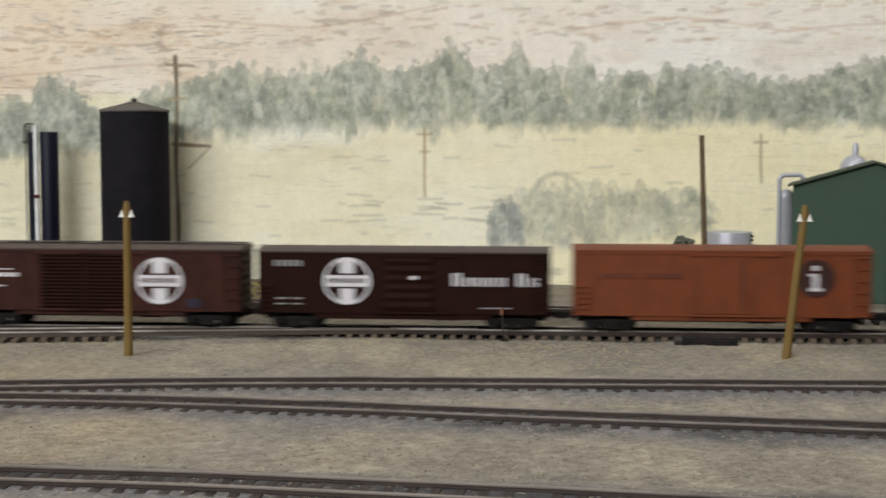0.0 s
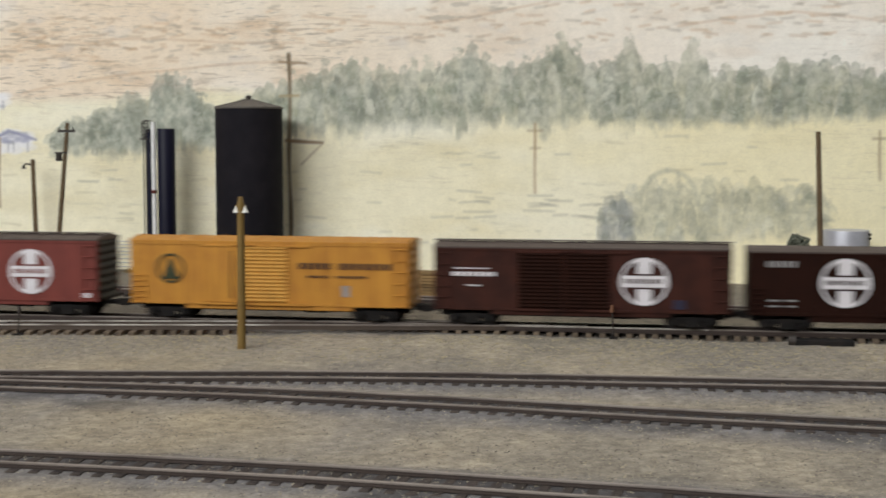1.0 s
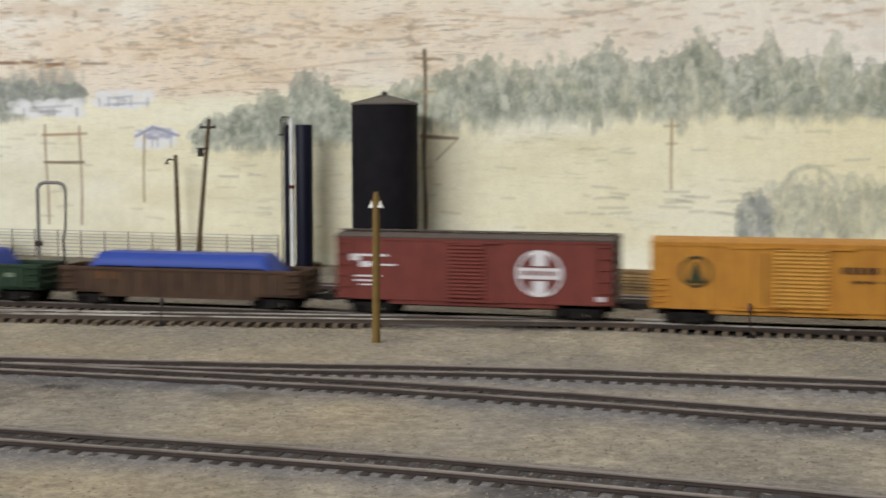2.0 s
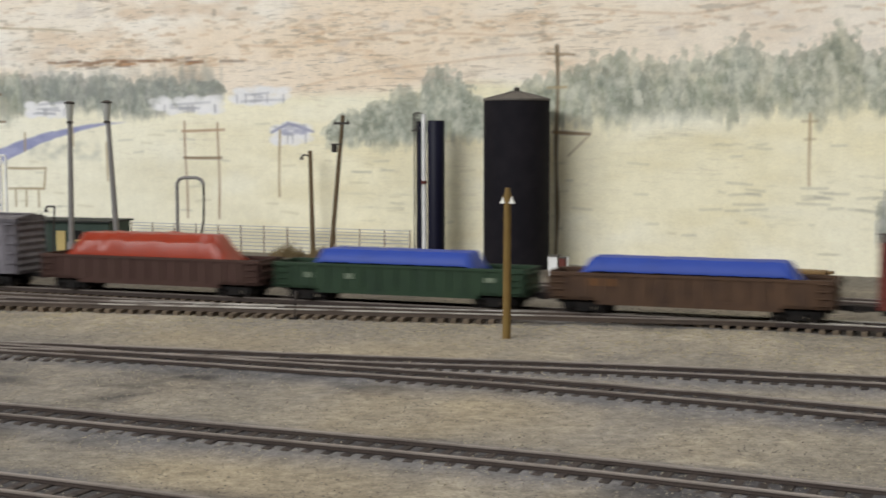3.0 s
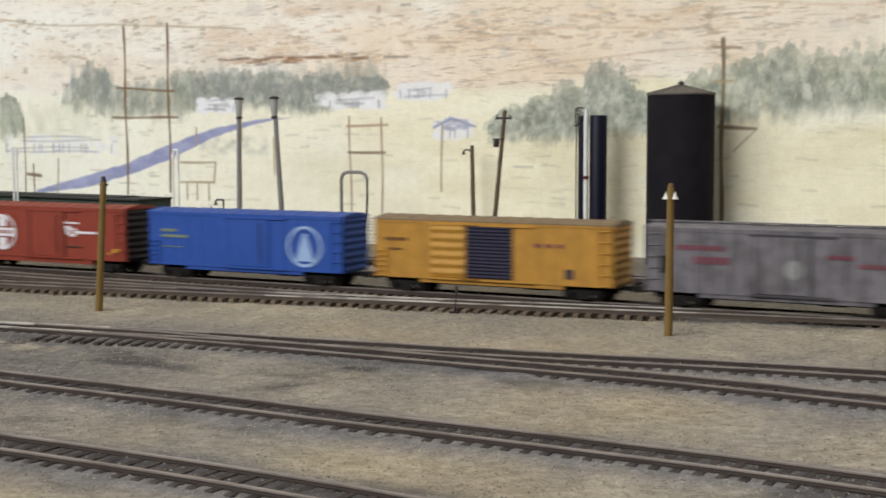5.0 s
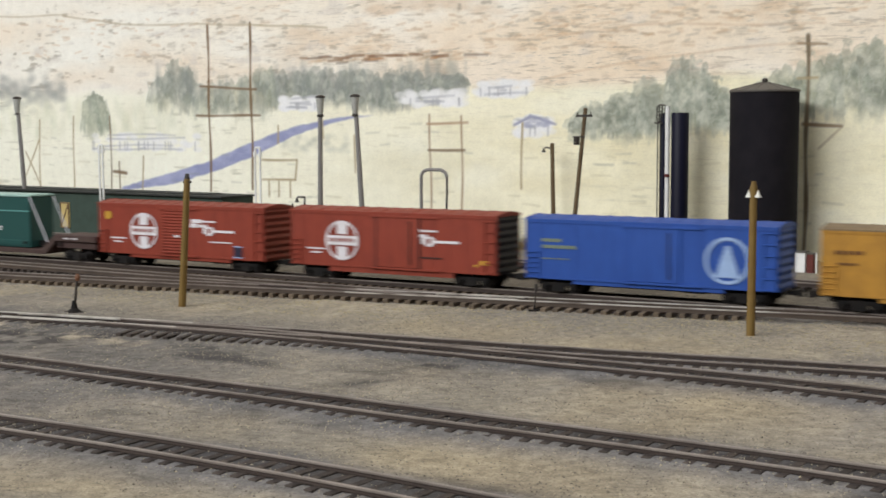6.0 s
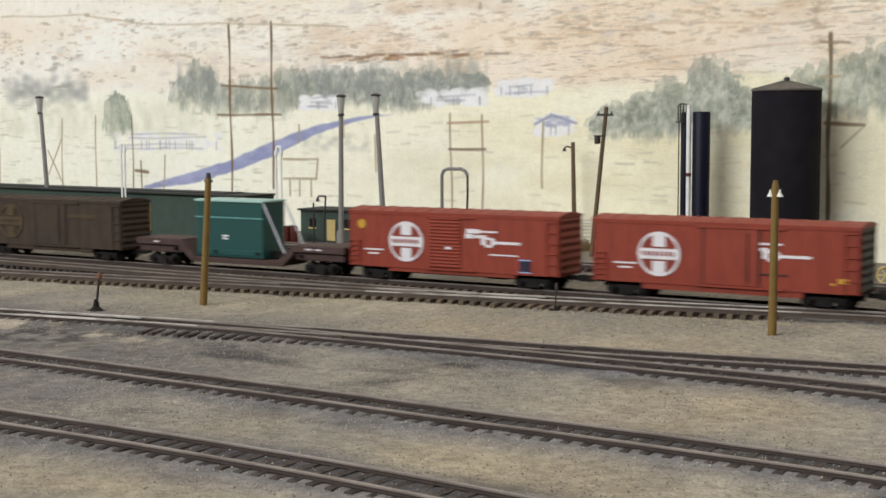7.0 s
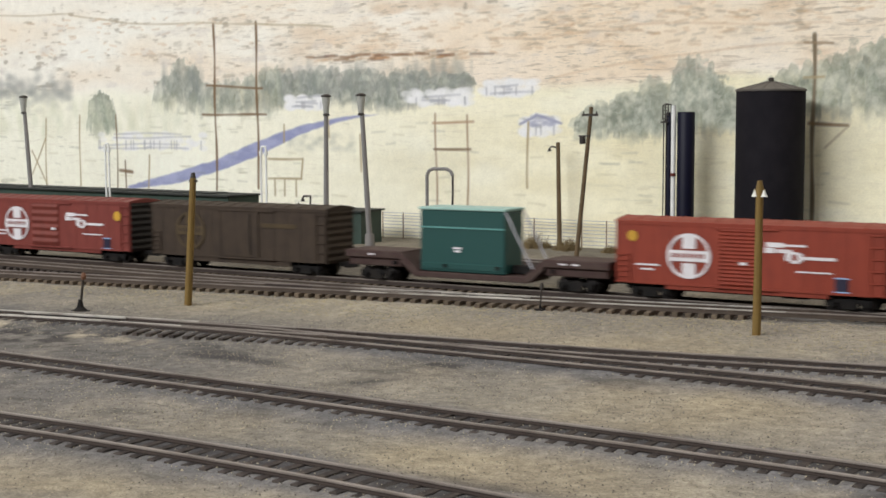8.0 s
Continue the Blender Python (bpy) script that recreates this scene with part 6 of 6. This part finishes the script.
def switch_stand(x, y, height, label, target, lean=0.0, foot=1.0):
    t = thing("switch_stand", label, "switch stand", "switch stands", at=(x, y, 0.0))
    bm = bmesh.new()
    turned(bm, [(0.0026 * foot, -0.0005), (0.0024 * foot, 0.0008), (0.0012 * foot, 0.0020 * foot), (0.0007 * foot, 0.0046 * foot)], (0, 0, 0), 12)
    box(bm, -0.0034 * foot, 0.0034 * foot, -0.0014, 0.0014, -0.0005, 0.0008)
    part("base", bm, M["black"], t, "black cast base")
    bm = bmesh.new()
    tube(bm, (0, 0, 0.0008), (lean, 0, height), 0.00045 * (0.4 + 0.6 * foot), 0.0004 * (0.4 + 0.6 * foot), 8)
    part("mast", bm, M["dark_metal"], t)
    bm = bmesh.new()
    turned(bm, [(0.0007, height - 0.0020), (0.0010 * (0.4 + 0.6 * foot), height - 0.0010), (0.0005, height + 0.0004)], (lean, 0, 0), 10)
    part("target", bm, target, t, "small weathered target")


def plank_stack(x, y, n, length, label):
    t = thing("plank_stack", label, "lumber", at=(x, y, 0), rz=-12)
    bm0 = bmesh.new()
    box(bm0, -length / 2, length / 2, -0.0014, 0.0014, 0, 0.0011)
    bevel(bm0, 0.0001)
    me = mesh_of("plank", bm0, M["pale_plank"])
    for k in range(n):
        for j in range(3):
            ob = new("plank", me)
            ob.parent = t
            ob.matrix_basis = pose(random.uniform(-0.002, 0.002), (j - 1) * 0.0031, k * 0.0013, 0, 0, random.uniform(-1.5, 1.5))


def machine_box(x, y):
    t = thing("switch_machine", "black switch machine box lying beside the main track", "machine", at=(x, y, 0), rz=-3)
    bm = bmesh.new()
    box(bm, -0.0035, 0.0145, -0.0022, 0.0022, -0.0004, 0.0022)
    bevel(bm, 0.0005)
    part("case", bm, M["black"], t)
    bm = bmesh.new()
    tube(bm, (-0.0058, 0, 0.0014), (-0.0034, 0, 0.0014), 0.0017, 0.0017, 12)
    part("motor", bm, M["dark_metal"], t)


def gravel(name, n, region, size, mat, label, seed, stretch=1.0):
    """Loose grains: many small tetrahedra strewn over the ground."""
    rng = np.random.default_rng(seed)
    x = rng.uniform(region[0], region[1], n)
    y = rng.uniform(region[2], region[3], n)
    keep = fractal(x * 40, y * 60, seed) + 0.5 * rng.random(n) > 0.70
    x, y = x[keep], y[keep]
    n = len(x)
    z = ground_height(x, y)
    s = size * rng.uniform(0.35, 1.3, n)
    base = np.array([(1, 0, -0.3), (-0.5, 0.87, -0.3), (-0.5, -0.87, -0.3), (0, 0, 0.8)])
    ang = rng.uniform(0, 6.28, n)
    c, q = np.cos(ang)[:, None], np.sin(ang)[:, None]
    px = base[None, :, 0] * c - base[None, :, 1] * q
    py = base[None, :, 0] * q + base[None, :, 1] * c
    z = z - 0.1 * s
    px = px * stretch
    v = np.stack([x[:, None] + px * s[:, None], y[:, None] + py * s[:, None] * 0.8, z[:, None] + base[None, :, 2] * s[:, None] * rng.uniform(0.5, 1.1, n)[:, None]], -1).reshape(-1, 3)
    f = (np.array([(0, 1, 3), (1, 2, 3), (2, 0, 3)])[None] + 4 * np.arange(n)[:, None, None]).reshape(-1, 3)
    me = bpy.data.meshes.new(name)
    me.from_pydata(v.tolist(), [], f.tolist())
    me.materials.append(mat)
    tagged(new(name, me), label, "gravel", kind="stuff")


def gravel_material(name, tones):
    m = bpy.data.materials.new(name)
    m.use_nodes = True
    n, l = m.node_tree.nodes, m.node_tree.links
    b = n["Principled BSDF"]
    b.inputs["Roughness"].default_value = 0.9
    g = n.new("ShaderNodeNewGeometry")
    r = n.new("ShaderNodeValToRGB")
    r.color_ramp.elements[0].color = (*srgb(*tones[0]), 1)
    r.color_ramp.elements[1].color = (*srgb(*tones[-1]), 1)
    for i, c in enumerate(tones[1:-1]):
        e = r.color_ramp.elements.new((i + 1) / (len(tones) - 1))
        e.color = (*srgb(*c), 1)
    l.new(g.outputs["Random Per Island"], r.inputs["Fac"])
    l.new(r.outputs["Color"], b.inputs["Base Color"])
    return m


def lineside_bin(x, y):
    """A low platform with a white locker, a brown locker and a white post."""
    t = thing("lineside_locker", "white and brown lineside locker on a low platform", "locker", at=(x, y, 0), rz=-7)
    bm = bmesh.new()
    box(bm, -0.0060, 0.0066, -0.0034, 0.0040, -0.0006, 0.0006)
    bevel(bm, 0.0002)
    part("platform", bm, M["stone"], t, "grey concrete platform")
    for name, x0, x1, top, mat in (("white_locker", -0.0052, -0.0006, 0.0094, M["white"]), ("brown_locker", 0.0000, 0.0030, 0.0088, M["red"])):
        bm = bmesh.new()
        box(bm, x0, x1, -0.0022, 0.0030, 0.0006, top)
        bevel(bm, 0.0002)
        body = part(name, bm, mat, t)
        bm = bmesh.new()
        box(bm, x0 - 0.0002, x1 + 0.0002, -0.0025, 0.0032, top, top + 0.0005)
        part("lid", bm, M["tank_roof"], body)
    bm = bmesh.new()
    tube(bm, (0.0040, -0.001, 0.0006), (0.0040, -0.001, 0.0094), 0.0004, 0.0004, 8)
    part("post", bm, M["white"], t)


def hand_cart(x, y):
    t = thing("hand_cart", "small weathered wooden cart with pale wheels", "cart", at=(x, y, 0), rz=-8)
    bm = bmesh.new()
    box(bm, -0.0060, 0.0060, -0.0026, 0.0026, 0.0058, 0.0070)
    bevel(bm, 0.0002)
    part("deck", bm, M["weathered_wood"], t)
    for dx in (-0.0040, 0.0040):
        bm = bmesh.new()
        n = 16
        for i in range(n):
            a, b = 2 * math.pi * i / n, 2 * math.pi * (i + 1) / n
            tube(bm, (dx + 0.0034 * math.cos(a), -0.0030, 0.0034 + 0.0034 * math.sin(a)), (dx + 0.0034 * math.cos(b), -0.0030, 0.0034 + 0.0034 * math.sin(b)), 0.0005, 0.0005, 6)
        for i in range(6):
            a = math.pi * i / 3
            tube(bm, (dx, -0.0030, 0.0034), (dx + 0.0034 * math.cos(a), -0.0030, 0.0034 + 0.0034 * math.sin(a)), 0.0003, 0.0003, 5)
        tube(bm, (dx, -0.0034, 0.0034), (dx, 0.0026, 0.0034), 0.0005, 0.0005, 6)
        part("wheel", bm, M["yellow_door"], t, "pale spoked wheel")


def barrels():
    for x, y in ((-0.4360, 0.6190), (-0.4318, 0.6205), (-0.4358, 0.6245)):
        t = thing("barrel", "dull red steel barrel beside the sheds", "barrel", "red barrels", at=(x, y, 0))
        bm = bmesh.new()
        turned(bm, [(0.0020, -0.0005), (0.0022, 0.0003), (0.0021, 0.0028), (0.0022, 0.0031), (0.0021, 0.0034), (0.0021, 0.0060), (0.0022, 0.0063), (0.0021, 0.0066), (0.0021, 0.0092), (0.0019, 0.0094)], (0, 0, 0), 20)
        part("shell", bm, M["red"], t, "", True)
        bm = bmesh.new()
        turned(bm, [(0.0018, 0.0094), (0.0018, 0.0097)], (0, 0, 0), 20)
        part("lid", bm, M["dark_metal"], t)


# ---- build ----
room()
ground()
backdrop()
TRAIN = the_train()
storage_tank()
column()
shed()
plant()
long_shed()
yard_lamp(-0.1079, 0.4110, 0.0462, 0.0002, "ochre wooden yard lamp post with twin white shades")
yard_lamp(-0.3110, 0.3885, 0.0466, 0.0036, "ochre wooden yard post with dark cap", False)
yard_lamp(0.0942, 0.4130, 0.0452, 0.0050, "leaning ochre yard lamp post with white shades")
utility_pole(-0.2792, 0.6600, -0.0013, 0.0562, M["brown_pole"], "short brown wooden pole with bracket lamp", 0.0013, 0, 0, True)
utility_pole(-0.2539, 0.6210, 0.0076, 0.0740, M["brown_pole"], "leaning brown utility pole with transformer", 0.0012, 0.0042, 0.0585)
utility_pole(0.0970, 0.5750, -0.0028, 0.0694, M["brown_pole"], "brown wooden utility pole beside the sheds", 0.0013, 0.0, 0.0)
lantern_post(-0.3680, 0.6130, -0.0051, 0.0823, "leaning grey lantern post with frosted lantern")
lantern_post(-0.4015, 0.6220, 0.0008, 0.0823, "grey lantern post with frosted lantern")
lantern_post(-0.6345, 0.6400, -0.0062, 0.0850, "slender grey lantern post with dark cap")
hoop(-0.3405, 0.6400)
white_riser(-0.5500, 0.6150, 0.0545, "pair of thin white standpipes with capped tops")
white_riser(-0.4340, 0.6100, 0.0535, "white twin standpipe with bulbous base", 0.0034)
crook(-0.4150, 0.6250, 0.0265, "dark gooseneck lamp on a bent stem")
utility_pole(-0.4235, 0.6280, 0, 0.0225, M["dark_metal"], "thin dark stub pole beside the small shed", 0.0006)
fence(-0.400, -0.225, lambda x: board_y(x) - 0.006)
switch_stand(-0.3328, 0.3565, 0.0138, "black switch stand with weathered target", M["orange"], 0.0018)
switch_stand(-0.1905, 0.4330, 0.0095, "thin dark switch stand beside the siding", M["dark_metal"], 0.0006, 0.45)
switch_stand(0.0085, 0.4460, 0.0110, "thin switch stand with orange target", M["orange"], -0.0006, 0.4)
machine_box(0.0700, 0.4400)
plank_stack(-0.0480, 0.5510, 9, 0.072, "stack of pale yellow planks beside the rear track")
small_tree(0.0894, 0.5900, 0.0212, 0.0050)
for i, (x, y, r, h) in enumerate(((-0.292, 0.655, 0.010, 0.010), (-0.272, 0.652, 0.008, 0.008), (-0.246, 0.650, 0.006, 0.005), (-0.225, 0.655, 0.008, 0.004), (-0.205, 0.655, 0.007, 0.004))):
    foam_bush("dry_shrub", x, y, r, h, M["dry_weed"], "low dry brown shrub at the backdrop's foot", 20 + i, "dry shrubs")
hand_cart(-0.0990, 0.5720)
lineside_bin(-0.1320, 0.5980)
barrels()
tracks()
gravel("sand_grains", 170000, (-0.62, 0.22, 0.17, 0.45), 0.00036, gravel_material("sand_grain", [(88, 84, 78), (152, 142, 124), (180, 169, 146), (122, 117, 110), (190, 176, 148)]), "loose tan sand grains and small stones", 5)
gravel("dry_straw", 16000, (-0.50, 0.22, 0.388, 0.448), 0.00034, gravel_material("straw_fibre", [(138, 126, 98), (174, 162, 126), (156, 142, 110)]), "dry yellow straw fibres beside the main line", 8, 2.6)
gravel("dark_cinders", 60000, (-0.62, 0.22, 0.17, 0.50), 0.00036, gravel_material("cinder_grain", [(70, 64, 60), (104, 96, 90), (84, 78, 74)]), "loose dark cinders strewn along the tracks", 6)


# ---- what moves: the train rolls along the main line ----
def motions():
    ts = [0, 1.0, 1.5, 2.0, 2.2, 3.5, 4.0, 5.3, 5.5, 6.0, 6.5, 7.0, 8.0]
    ss = [0, 0.1258, 0.1931, 0.2613, 0.2893, 0.4687, 0.5430, 0.7383, 0.7668, 0.8339, 0.8973, 0.9615, 1.0848]
    times = [0.25 * i for i in range(33)]
    run = np.interp(times, ts, ss)
    run[1:-1] = 0.25 * run[:-2] + 0.5 * run[1:-1] + 0.25 * run[2:]
    for x0, *things in TRAIN:
        rows = []
        for t, s in zip(times, run):
            x = x0 + s
            xa, xb = x - 0.035, x + 0.035
            ya, yb = y_on(MAIN, xa), y_on(MAIN, xb)
            rows.append((t, pose(x, (ya + yb) / 2, RAIL_TOP, 0, 0, math.degrees(math.atan2(yb - ya, xb - xa)))))
        for ob in things:
            walk(ob, rows)


motions()
